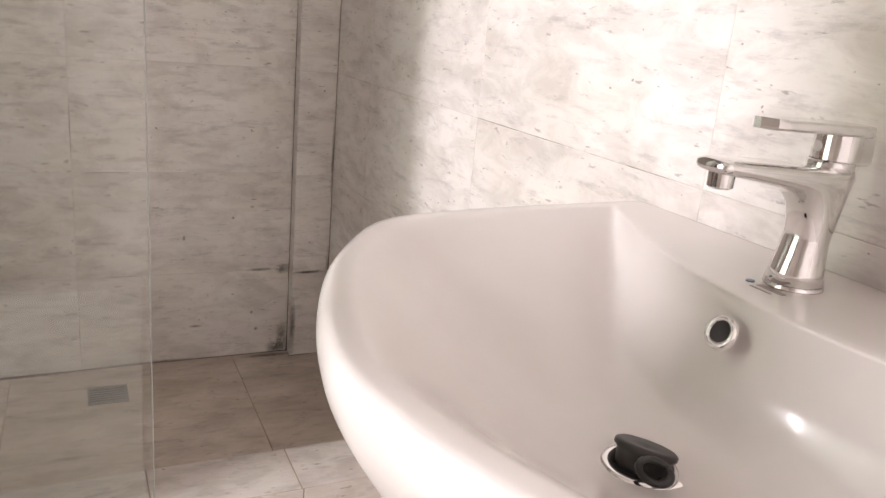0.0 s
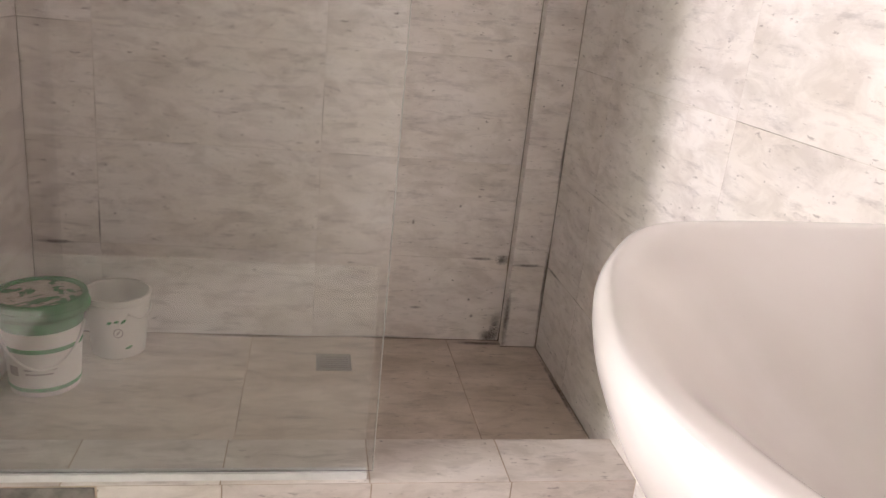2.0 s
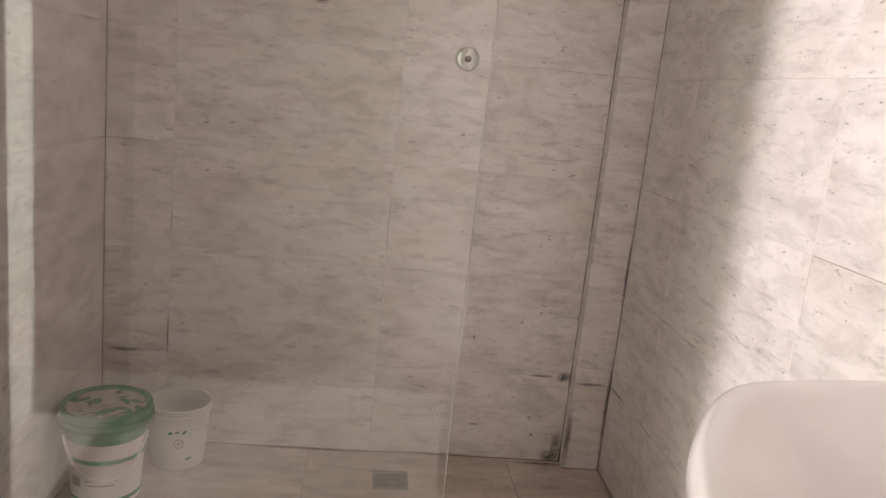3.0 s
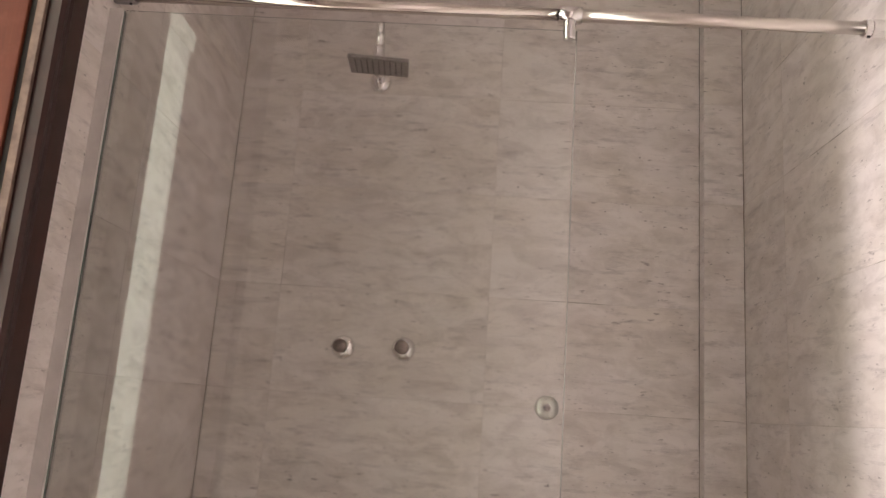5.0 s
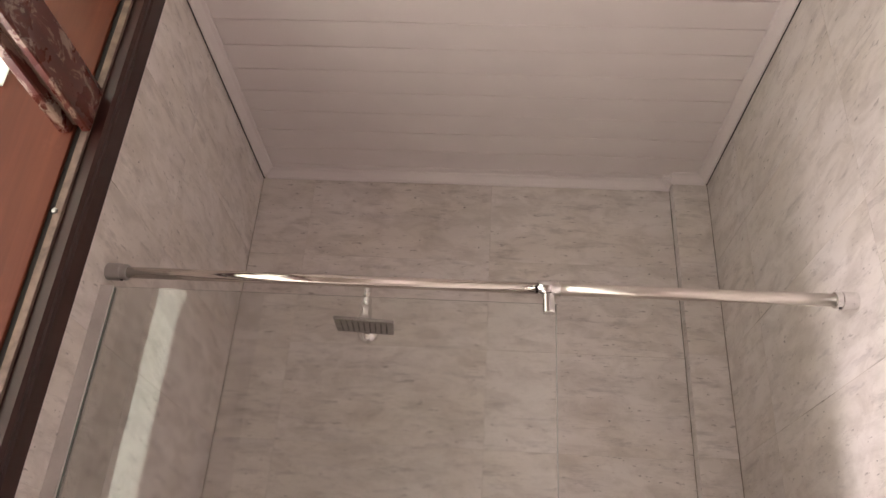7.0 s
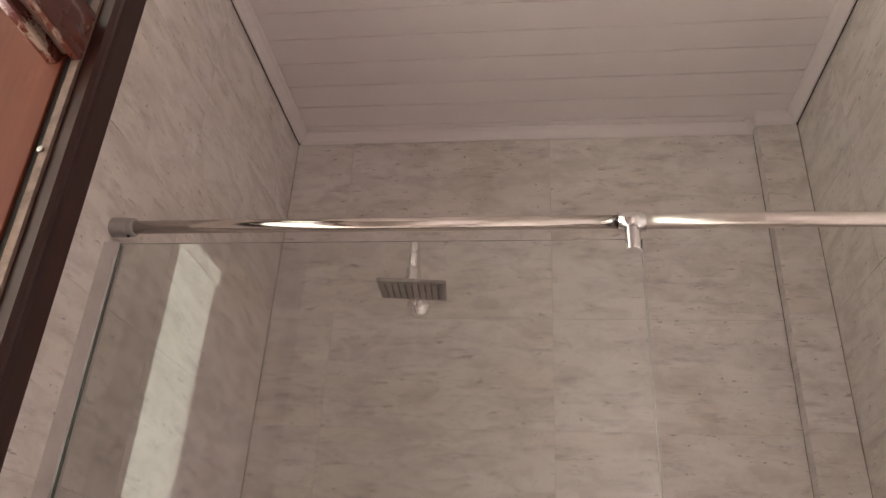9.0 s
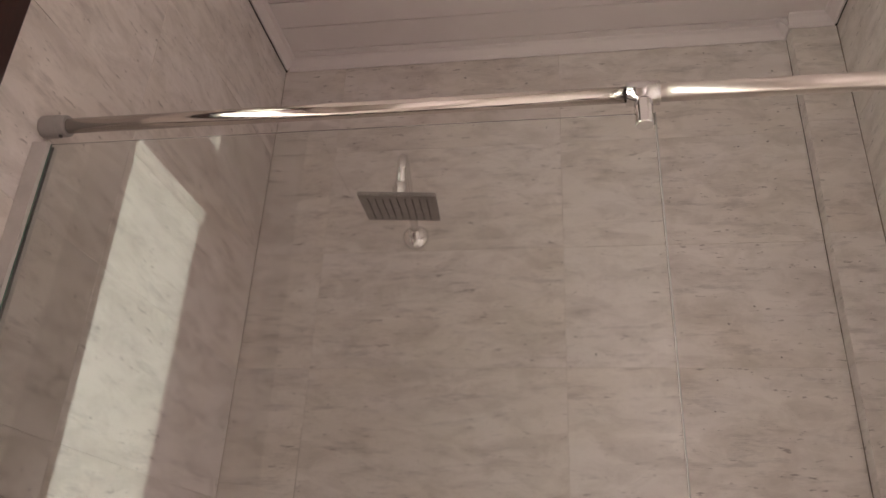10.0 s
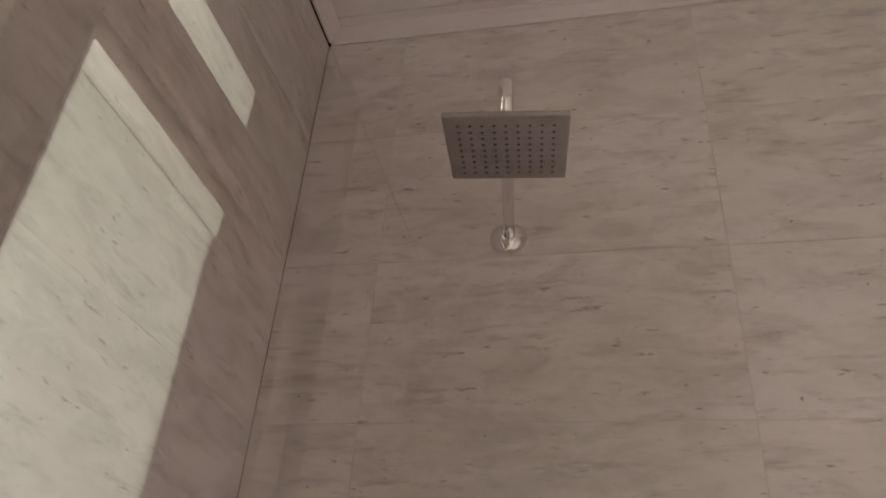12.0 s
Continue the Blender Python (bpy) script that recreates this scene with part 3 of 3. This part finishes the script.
MID = -0.04                                                                # the basin's middle, from the tap
OUT = [(0.0, 0.398), (0.12, 0.389), (0.24, 0.377), (0.335, 0.360), (0.383, 0.344), (0.420, 0.315), (0.457, 0.264), (0.497, 0.194), (0.528, 0.109), (0.543, 0.046), (0.548, 0.0)]


def spline(pts, n):
    out = []
    for i in range(len(pts) - 1):
        p = [Vector((*pts[max(0, min(len(pts) - 1, j))], 0)) for j in (i - 1, i, i + 1, i + 2)]
        if i == len(pts) - 2:
            p[3] = Vector((p[1].x, -p[1].y, 0))
        for k in range(n):
            s = k / n
            out.append(0.5 * ((2 * p[1]) + (-p[0] + p[2]) * s + (2 * p[0] - 5 * p[1] + 4 * p[2] - p[3]) * s * s + (-p[0] + 3 * p[1] - 3 * p[2] + p[3]) * s ** 3))
    out.append(Vector((*pts[-1], 0)))
    return [(v.x, v.y) for v in out]


half = spline(OUT, 6)
outline = [(d, MID + w) for d, w in half] + [(d, MID - w) for d, w in reversed(half[:-1])]            # from one wall corner round the front to the other
back = [(0.0, MID - 0.398 + 0.796 * i / 24) for i in range(1, 24)]
outline = outline + back
DR = (0.280, -0.030)                                                      # drain, from the wall and the middle


def ring(scale, z, centre=(0.20, MID), wall_keep=False):
    out = []
    for d, w in outline:
        dd, ww = centre[0] + (d - centre[0]) * scale, centre[1] + (w - centre[1]) * scale
        out.append((BX - (0.0 if wall_keep and d < 0.004 else max(dd, 0.0)), BY + ww, z))
    return out


def inner(q):
    """Rings of the bowl: q = 0 is its upper edge, 1 the waste. Steep under the tap deck, gentle towards the front."""
    pts = []
    for d, w in outline:
        a = abs(w - MID) / 0.398
        deck = 0.166 - 0.115 * a ** 2.0                                 # tap deck, narrower to its ends
        e = (0.25 + (d - 0.25) * 0.925, MID + (w - MID) * 0.93)
        steep = 1.0 / (1.0 + math.exp((e[0] - deck - 0.012) / 0.012))
        e0 = 0.5 * (e[0] + deck + math.sqrt((e[0] - deck) ** 2 + 0.0010)) - 0.004
        pts.append((e0, e[1], steep))
    n = len(pts)
    for _ in range(int(3 + 60 * q)):                                    # the bowl's corners soften downwards
        pts = [tuple((pts[i - 1][k] + 2 * p[k] + pts[(i + 1) % n][k]) / 4 for k in range(3)) for i, p in enumerate(pts)]
    out = []
    for d, w, steep in pts:
        r = 1 - 0.90 * (q * (1 - steep) + steep * q ** 2.6)
        drop = (1 - steep) * math.sin(math.pi / 2 * q) ** 1.25 + steep * math.sin(math.pi / 2 * q) ** 1.1
        out.append((BX - (DR[0] + (d - DR[0]) * r), BY + DR[1] + (w - DR[1]) * r, 0.8352 - 0.1252 * drop))
    return out


rings = [ring(f, z, wall_keep=True) for f, z in ((0.34, 0.612), (0.48, 0.622), (0.62, 0.643), (0.75, 0.678), (0.86, 0.720), (0.93, 0.756), (0.972, 0.782), (0.993, 0.800), (1.0, 0.814), (0.997, 0.8245), (0.988, 0.8320), (0.975, 0.8357), (0.962, 0.8365))]
for q in (0.0, 0.03, 0.07, 0.13, 0.20, 0.28, 0.37, 0.47, 0.58, 0.69, 0.80, 0.90, 1.0):
    rings.append(inner(q))
basin = tagged(part("wash_basin", loft(rings, closed=False), CERAMIC, smooth=True), "glossy white ceramic wall basin with a rounded front", "basin")
basin.modifiers.new("smooth", "SUBSURF").levels = 1
basin.modifiers["smooth"].render_levels = 2
# waste, overflow and printed mark
D0 = Vector((BX - DR[0], BY + DR[1], 0.710))
ob = part("waste_ring", lathe([(0.018, -0.004), (0.022, 0.0), (0.026, 0.0025), (0.031, 0.0015), (0.033, -0.002)], 36, at=D0), CHROME, basin, "chrome waste ring", True)
# capped black tube paints the dark inside of the waste
part("waste_pipe", lathe([(0.0235, -0.002), (0.022, -0.09)], 24, at=D0, cap=True), RUBBER_AND_HOLES, basin)
OV = Vector((BX - 0.1755, BY + 0.010, 0.8010))
ring_bm = lathe([(0.0098, -0.006), (0.0105, 0.001), (0.0125, 0.003), (0.0155, 0.002), (0.0165, -0.003)], 32, "x")
bmesh.ops.transform(ring_bm, matrix=Matrix.Translation(OV) @ Matrix.Rotation(radians(180 + 26), 4, "Y"), verts=ring_bm.verts[:])
part("overflow_ring", ring_bm, CHROME, basin, "chrome overflow ring", True)
# flat black disc paints the shade inside the overflow
hole = lathe([(0.0003, 0.0), (0.0103, 0.0)], 24, "x")
bmesh.ops.transform(hole, matrix=Matrix.Translation(OV + Vector((-0.0008, 0, 0.0006))) @ Matrix.Rotation(radians(180 + 26), 4, "Y"), verts=hole.verts[:])
part("overflow_shade", hole, RUBBER_AND_HOLES, basin)
# maker's mark as plain shapes
mark = lathe([(0.0003, 0.0003), (0.0042, 0.0003), (0.0042, -0.002)], 20, at=(BX - 0.118, BY + 0.040, RIM + 0.0008))
part("printed_mark", mark, PRINT_BLUE, basin, "small blue printed mark")
for i, (dx, ln) in enumerate(((0.118, 0.030), (0.126, 0.024))):
    part("printed_bar", box((BX - dx - 0.003, BY + 0.030 - ln, RIM - 0.001), (BX - dx + (0.003 if i == 0 else -0.001), BY + 0.030, RIM + 0.0005)), PRINT_GREY, basin)

# rubber plug lying on the waste
plug = thing("sink_plug", D0 + Vector((0.002, 0.002, -0.008)), "black rubber sink plug with a ring lying on the waste", "plug")
plug.scale = (1.0, 1.0, 0.85)
tilt = Matrix.Rotation(radians(-10), 4, "X") @ Matrix.Rotation(radians(20), 4, "Y")
bm = lathe([(0.0004, 0.002), (0.019, 0.002), (0.021, 0.006), (0.0235, 0.018), (0.0265, 0.021), (0.0265, 0.025), (0.024, 0.027), (0.010, 0.025), (0.0004, 0.024)], 32)
bmesh.ops.transform(bm, matrix=tilt, verts=bm.verts[:])
part("plug_body", bm, RUBBER_AND_HOLES, plug, smooth=True)
bm = sweep([Vector(p) for p in arc((-0.012, -0.020, 0.034), 0.013, 0, 360, 22, "xy")], 0.0032, 10)
bmesh.ops.transform(bm, matrix=Matrix.Rotation(radians(20), 4, "X"), verts=bm.verts[:])
part("plug_ring", bm, RUBBER_AND_HOLES, plug, smooth=True)

# ---- mixer tap ----
TX, TY = 1.394, BY + 0.018
tap = thing("basin_mixer_tap", (TX, TY, RIM), "polished chrome single-lever mixer tap on the basin deck", "tap")


part("tap_base", lathe([(0.024, 0.0), (0.0265, 0.0), (0.0270, 0.002), (0.0262, 0.006), (0.024, 0.007)], 36), CHROME, tap, smooth=True)


def slice_ring(front, rear, ry, n=32, power=2.5):
    """A rounded slice of the body between its front and rear points in the plane of the spout."""
    f, r = Vector((front[0], 0, front[1])), Vector((rear[0], 0, rear[1]))
    mid, u = (f + r) / 2, (r - f) / 2
    out = []
    for i in range(n):
        a = 2 * math.pi * i / n
        c, k = math.cos(a), math.sin(a)
        out.append(mid + u * abs(c) ** (2 / power) * (1 if c >= 0 else -1) + Vector((0, ry * abs(k) ** (2 / power) * (1 if k >= 0 else -1), 0)))
    return out


body = [slice_ring((-0.0265, 0.004), (0.0265, 0.004), 0.0265, power=2.0), slice_ring((-0.0235, 0.018), (0.0240, 0.018), 0.024, power=2.0), slice_ring((-0.0185, 0.036), (0.0225, 0.036), 0.021, power=2.1), slice_ring((-0.0155, 0.053), (0.0235, 0.054), 0.0200, power=2.2),
        slice_ring((-0.0170, 0.068), (0.0270, 0.072), 0.0203), slice_ring((-0.0230, 0.0805), (0.0315, 0.092), 0.0213), slice_ring((-0.0290, 0.0865), (0.0355, 0.108), 0.0220, power=2.8), slice_ring((-0.0350, 0.0905), (0.0330, 0.1125), 0.0222, power=2.8),
        slice_ring((-0.0440, 0.0940), (0.0080, 0.1140), 0.0222, power=2.8), slice_ring((-0.0580, 0.0972), (-0.0250, 0.1165), 0.0220, power=2.8), slice_ring((-0.0780, 0.1008), (-0.0600, 0.1190), 0.0215, power=2.8), slice_ring((-0.1020, 0.1050), (-0.0930, 0.1208), 0.0208, power=2.8),
        slice_ring((-0.1220, 0.1080), (-0.1190, 0.1215), 0.0196, power=2.8), slice_ring((-0.1280, 0.1100), (-0.1270, 0.1205), 0.0175, power=2.6), slice_ring((-0.1295, 0.1120), (-0.1290, 0.1190), 0.0140, power=2.4)]
part("tap_body", loft(body), CHROME, tap, smooth=True)
part("aerator", lathe([(0.0004, 0.0955), (0.0090, 0.0955), (0.0108, 0.097), (0.0112, 0.112)], 24, at=(-0.114, 0, 0)), CHROME, tap, "chrome aerator")
part("cartridge_collar", lathe([(0.0175, 0.110), (0.0205, 0.113), (0.0205, 0.119), (0.0185, 0.1205)], 32, at=(0.013, 0, 0)), CHROME, tap, smooth=True)
lever = part("lever", lathe([(0.0195, 0.119), (0.0205, 0.121), (0.0205, 0.143), (0.020, 0.1445)], 32, at=(0.0165, 0, 0)), CHROME, tap, "flat chrome lever handle")


def slab(x0, x1, z0, z1, w0, w1, lift):
    bm = bmesh.new()
    n = 14
    rows = []
    for i in range(n + 1):
        s = i / n
        x = x0 + (x1 - x0) * s
        w = (w0 + (w1 - w0) * s)
        end = min(1.0, math.sqrt(max(0.0, 1 - ((0.12 - s) / 0.12) ** 2))) if s < 0.12 else 1.0
        tip = min(1.0, math.sqrt(max(0.0, 1 - ((s - 0.86) / 0.14) ** 2))) if s > 0.86 else 1.0
        w *= max(0.25, min(end, tip))
        dz = lift * (1 - s)
        rows.append([(x, -w, z0 + dz + 0.002), (x, -w * 0.92, z0 + dz), (x, w * 0.92, z0 + dz), (x, w, z0 + dz + 0.002), (x, w, z1 + dz - 0.002), (x, w * 0.92, z1 + dz), (x, -w * 0.92, z1 + dz), (x, -w, z1 + dz - 0.002)])
    return loft(rows, bm)


part("lever_plate", slab(-0.086, 0.046, 0.1425, 0.1520, 0.0150, 0.0235, 0.004), CHROME, lever, smooth=False)
part("lever_back", box((0.018, -0.018, 0.1165), (0.045, 0.018, 0.146), 0.004, 3), CHROME, lever)
dot = lathe([(0.0003, -0.0005), (0.005, -0.0005), (0.005, 0.001)], 18, "x", at=(-0.0042, 0.004, 0.132))
part("hot_cold_mark", dot, PVC, lever, "small pale hot and cold mark")


# ---- buckets ----
def bucket(at, r0, r1, h, label, group="buckets in the shower"):
    b = thing("plastic_bucket", at, label, "bucket", group=group)
    prof = [(0.0005, 0.002), (r0 - 0.004, 0.002), (r0, 0.005)]
    for k in range(1, 5):
        prof.append((r0 + (r1 - r0) * k / 5, h * k / 5))
    r = lambda z: r0 + (r1 - r0) * z / h
    prof += [(r(h * 0.86), h * 0.86), (r(h * 0.865) + 0.003, h * 0.865), (r(h * 0.89) + 0.003, h * 0.89), (r(h * 0.895), h * 0.895), (r1, h * 0.97), (r1 + 0.004, h * 0.975), (r1 + 0.0045, h), (r1 - 0.002, h), (r1 - 0.0025, h * 0.95), (r0 - 0.003, 0.006), (0.0005, 0.006)]
    part("bucket_body", lathe(prof, 48), BUCKET, b, smooth=False)
    return b, r


def band(name, r, z0, z1, material, parent, a0=0, a1=360, lift=0.0007, n=48):
    """A printed band round a bucket's side."""
    bm = bmesh.new()
    vs = []
    full = a1 - a0 >= 360
    count = n if full else n + 1
    for i in range(count):
        a = radians(a0 + (a1 - a0) * i / n)
        vs.append([bm.verts.new(((r(z) + lift) * math.cos(a), (r(z) + lift) * math.sin(a), z)) for z in (z0, z1)])
    for i in range(n):
        p, q = vs[i], vs[(i + 1) % len(vs)]
        bm.faces.new((p[0], q[0], q[1], p[1]))
    return part(name, bm, material, parent)


b1, r1 = bucket((0.116, 0.504, 0.0), 0.080, 0.098, 0.241, "white plastic paint bucket with a green lid crusted with plaster")
for z0, z1 in ((0.018, 0.029), (0.124, 0.136), (0.176, 0.208)):
    band("printed_band", r1, z0, z1, PRINT_GREEN, b1)
band("printed_emblem", r1, 0.060, 0.086, PRINT_GREY, b1, 228, 246, n=8)
band("printed_text_bar", r1, 0.066, 0.070, PRINT_GREY, b1, 258, 300, n=12)
band("printed_text_bar", r1, 0.078, 0.082, PRINT_GREY, b1, 256, 306, n=12)
lid = part("lid", lathe([(0.1035, 0.2080), (0.109, 0.2090), (0.1125, 0.2200), (0.110, 0.2290), (0.1065, 0.2315), (0.1075, 0.2450), (0.105, 0.2520), (0.100, 0.2530), (0.097, 0.2500), (0.095, 0.2440), (0.0005, 0.2430)], 48), GREEN, b1, "green plastic lid")
bm = lathe([(0.0005, 0.2455), (0.060, 0.2453), (0.0935, 0.2445)], 48)
part("plaster_crust", bm, CRUST, lid, "dried plaster crust")
pts = []
for k in range(25):
    a = radians(215 + 140 * k / 24)
    drop = math.sin(math.pi * k / 24)
    pts.append((0.101 * math.cos(a) * (1 + 0.05 * drop), 0.101 * math.sin(a) * (1 + 0.05 * drop), 0.185 - 0.095 * drop))
part("handle", sweep(pts, 0.0035, 8), BUCKET, b1, "white plastic carrying handle", True)

b2, r2 = bucket((0.246, 0.702, 0.0), 0.069, 0.085, 0.180, "open white plastic bucket with green printed leaves")


def on_side(r, a, z):
    return (r(z) * math.cos(radians(a)), r(z) * math.sin(radians(a)), z)


for a0, a1, z0, z1 in ((262, 272, 0.112, 0.119), (275, 285, 0.117, 0.121), (288, 298, 0.113, 0.124), (296, 312, 0.034, 0.040)):
    part("printed_leaf", sweep([on_side(r2, a0 + (a1 - a0) * k / 6, z0 + (z1 - z0) * k / 6) for k in range(7)], [0.0008, 0.0026, 0.0036, 0.004, 0.0034, 0.0024, 0.0008], 10), PRINT_GREEN, b2, smooth=True)
part("printed_emblem", sweep([on_side(r2, 283 + 8.5 * math.cos(radians(k * 20)), 0.084 + 0.013 * math.sin(radians(k * 20))) for k in range(19)], 0.0013, 8), PRINT_GREY, b2, "round grey printed emblem", True)
part("printed_emblem", sweep([on_side(r2, 280 + 6 * k / 5, 0.078 + 0.013 * k / 5) for k in range(6)], [0.0008, 0.002, 0.0028, 0.0028, 0.002, 0.0008], 8), PRINT_GREY, b2, smooth=True)
pts = [(0.089 * math.cos(radians(a)), 0.089 * math.sin(radians(a)), 0.142 - 0.02 * math.sin(radians((a - 300) * 3))) for a in range(300, 361, 5)]
part("handle", sweep(pts, 0.003, 8), BUCKET, b2, smooth=True)

# mould and dirt where walls, casing and floor meet
def grime(centre, w, h, plane="xz"):
    """A thin ragged patch of dirt, w wide and h high, lying on a wall or floor."""
    bm = bmesh.new()
    n = 6
    grid = [[bm.verts.new({"xz": (w * (i / n - 0.5), 0, h * (j / n - 0.5)), "yz": (0, w * (i / n - 0.5), h * (j / n - 0.5)), "xy": (w * (i / n - 0.5), h * (j / n - 0.5), 0)}[plane]) for j in range(n + 1)] for i in range(n + 1)]
    for i in range(n):
        for j in range(n):
            bm.faces.new((grid[i][j], grid[i + 1][j], grid[i + 1][j + 1], grid[i][j + 1]))
    ob = part("mould_stain", bm, GRIME if plane == "xz" else GRIME_FLAT if plane == "xy" else GRIME_SIDE, at=centre)
    return tagged(ob, "dark ragged mould stain where shower surfaces meet", "stain", "mould stains in the shower")


GY = YB - 0.0009
for x, z, w, h in ((1.352, 0.045, 0.05, 0.16), (1.335, 0.016, 0.10, 0.07), (1.348, 0.275, 0.07, 0.05), (1.28, 0.276, 0.12, 0.016), (0.06, 0.275, 0.16, 0.02), (0.179, 0.33, 0.008, 0.22), (0.98, 0.002, 0.5, 0.02)):
    grime((x, GY, z), w, h)
for x, z, w, h in ((1.42, 0.275, 0.14, 0.016), (1.375, 0.10, 0.03, 0.30), (1.478, 0.20, 0.014, 0.5), (1.479, 0.62, 0.010, 0.4)):
    grime((x, PY - 0.0009, z), w, h)
for y, z, w, h in ((0.70, 0.275, 0.20, 0.014), (0.775, 0.16, 0.02, 0.34)):
    grime((XR - 0.0009, y, z), w, h, "yz")
for x, y, w, h in ((1.30, 0.79, 0.24, 0.035), (1.474, 0.5, 0.022, 0.62), (0.6, 0.805, 0.6, 0.018)):
    grime((x, y, 0.0011), w, h, "xy")
# short dark scuffs on the tiles
for x, z, w, h in ((1.258, 0.140, 0.016, 0.016), (1.272, 0.084, 0.020, 0.018), (1.093, 0.108, 0.06, 0.014), (1.062, 0.384, 0.014, 0.026), (1.20, 0.44, 0.014, 0.014), (0.265, 0.939, 0.03, 0.012), (0.967, 0.974, 0.012, 0.012), (1.466 - 0.02, 0.823, 0.012, 0.012)):
    grime((x, GY if x < 1.36 else PY - 0.0009, z), w, h)

# small white raised spots on the shower wall
for x, z, h in ((1.133, 1.035, 0.006), (1.131, 0.985, 0.012), (1.129, 0.972, 0.005)):
    sp = tagged(part("white_spot", lathe([(0.0004, -0.0016), (0.0014, -0.0012), (0.0016, 0.0006)], 10, "y"), PVC), "tiny white spot on the tile", "stain", "plaster splashes on the shower wall")
    sp.location, sp.scale = (x, YB, z), (1, 1, h / 0.0032)

# ---- tiles: each one a piece on its wall ----
TILE_MESHES = {}


def tile_mesh(w, h, material):
    """A glazed tile, w along local x and h along local y, its face at local z = 0, with eased edges."""
    key = (round(w, 4), round(h, 4), material.name)
    if key not in TILE_MESHES:
        e, d = 0.0007, 0.006
        x, y = w / 2, h / 2
        vs = [(-x, -y, -d), (x, -y, -d), (x, y, -d), (-x, y, -d), (-x, -y, -e), (x, -y, -e), (x, y, -e), (-x, y, -e), (-x + e, -y + e, 0), (x - e, -y + e, 0), (x - e, y - e, 0), (-x + e, y - e, 0)]
        fs = [(8, 9, 10, 11)] + [(i, (i + 1) % 4, 4 + (i + 1) % 4, 4 + i) for i in range(4)] + [(4 + i, 4 + (i + 1) % 4, 8 + (i + 1) % 4, 8 + i) for i in range(4)]
        me = bpy.data.meshes.new("tile")
        me.from_pydata(vs, [], fs)
        me.materials.append(material)
        TILE_MESHES[key] = me
    return TILE_MESHES[key]


TRNG = random.Random(11)


def lay(parent, origin, u, v, us, vs, material, gap=0.0013, holes=()):
    """Tiles over a surface: us and vs are the joints along the unit vectors u and v from origin; holes are rectangles left bare."""
    u, v, o = Vector(u), Vector(v), Vector(origin)
    n = u.cross(v)
    rot = Matrix((u, v, n)).transposed().to_4x4()
    for a, b in zip(us, us[1:]):
        for c, d in zip(vs, vs[1:]):
            if b - a < 0.008 or d - c < 0.008 or any(h[0] <= (a + b) / 2 <= h[1] and h[2] <= (c + d) / 2 <= h[3] for h in holes):
                continue
            ob = new("tile", tile_mesh(b - a - gap, d - c - gap, material))
            off = TRNG.uniform(-0.0002, 0.0002)
            ob.matrix_world = Matrix.Translation(o + u * (a + b) / 2 + v * (c + d) / 2 + n * off) @ rot
            ob.parent = parent


def joints(lo, hi, first, step):
    out = [lo]
    k = math.ceil((lo - first) / step + 1e-6)
    while first + k * step < hi - 1e-6:
        out.append(first + k * step)
        k += 1
    return out + [hi]


ROWS_Z = joints(0.0, ZC, ROW0, ROWH)
lay(wall_shower, (0, YB, 0), (1, 0, 0), (0, 0, 1), joints(0.0, PX, 0.18, COLW), ROWS_Z, WALL_TILE)
lay(pilaster, (0, PY, 0), (1, 0, 0), (0, 0, 1), [PX, XR], ROWS_Z, WALL_TILE)
lay(pilaster, (PX, 0, 0), (0, -1, 0), (0, 0, 1), [-YB, -PY], ROWS_Z, WALL_TILE)
ROWS_R = [ROOM_Z] + ROWS_Z[1:]
lay(wall_right, (XR, 0, 0), (0, -1, 0), (0, 0, 1), joints(-PY, -YR, -0.492, COLW), ROWS_R, WALL_TILE)
lay(wall_left, (0, 0, 0), (0, 1, 0), (0, 0, 1), joints(DOOR_A + 0.10, YB, 0.215, COLW), ROWS_R, WALL_TILE)
lay(wall_left_rear, (0, 0, 0), (0, 1, 0), (0, 0, 1), joints(YR, DOOR_B - 0.10, -1.585, COLW), ROWS_R, WALL_TILE)
lay(wall_rear, (0, YR, 0), (-1, 0, 0), (0, 0, 1), joints(-XR, 0.0, -0.9, COLW), ROWS_R, WALL_TILE)
lay(floor_shower, (0, 0, 0), (1, 0, 0), (0, 1, 0), joints(0.0, XR, 0.603, 0.597), joints(0.14, YB, 0.215, 0.6), FLOOR_TILE, 0.0032)
lay(floor, (0, 0, ROOM_Z), (1, 0, 0), (0, 1, 0), joints(0.0, XR, 0.603, 0.597), joints(YR, -0.025, -0.625, 0.6), KERB_TILE, 0.003)
lay(kerb, (0, 0, KERB_Z), (1, 0, 0), (0, 1, 0), joints(0.0, XR, 0.303, 0.2985), [-0.025, 0.14], KERB_TILE, 0.003)
lay(kerb, (0, -0.025, 0), (1, 0, 0), (0, 0, 1), joints(0.37, XR, 0.605, 0.2985), [ROOM_Z, KERB_Z], KERB_TILE, 0.003)
lay(kerb, (0, 0.14, 0), (-1, 0, 0), (0, 0, 1), joints(-XR, 0.0, -1.2, 0.2985), [0.0, KERB_Z], KERB_TILE, 0.003)
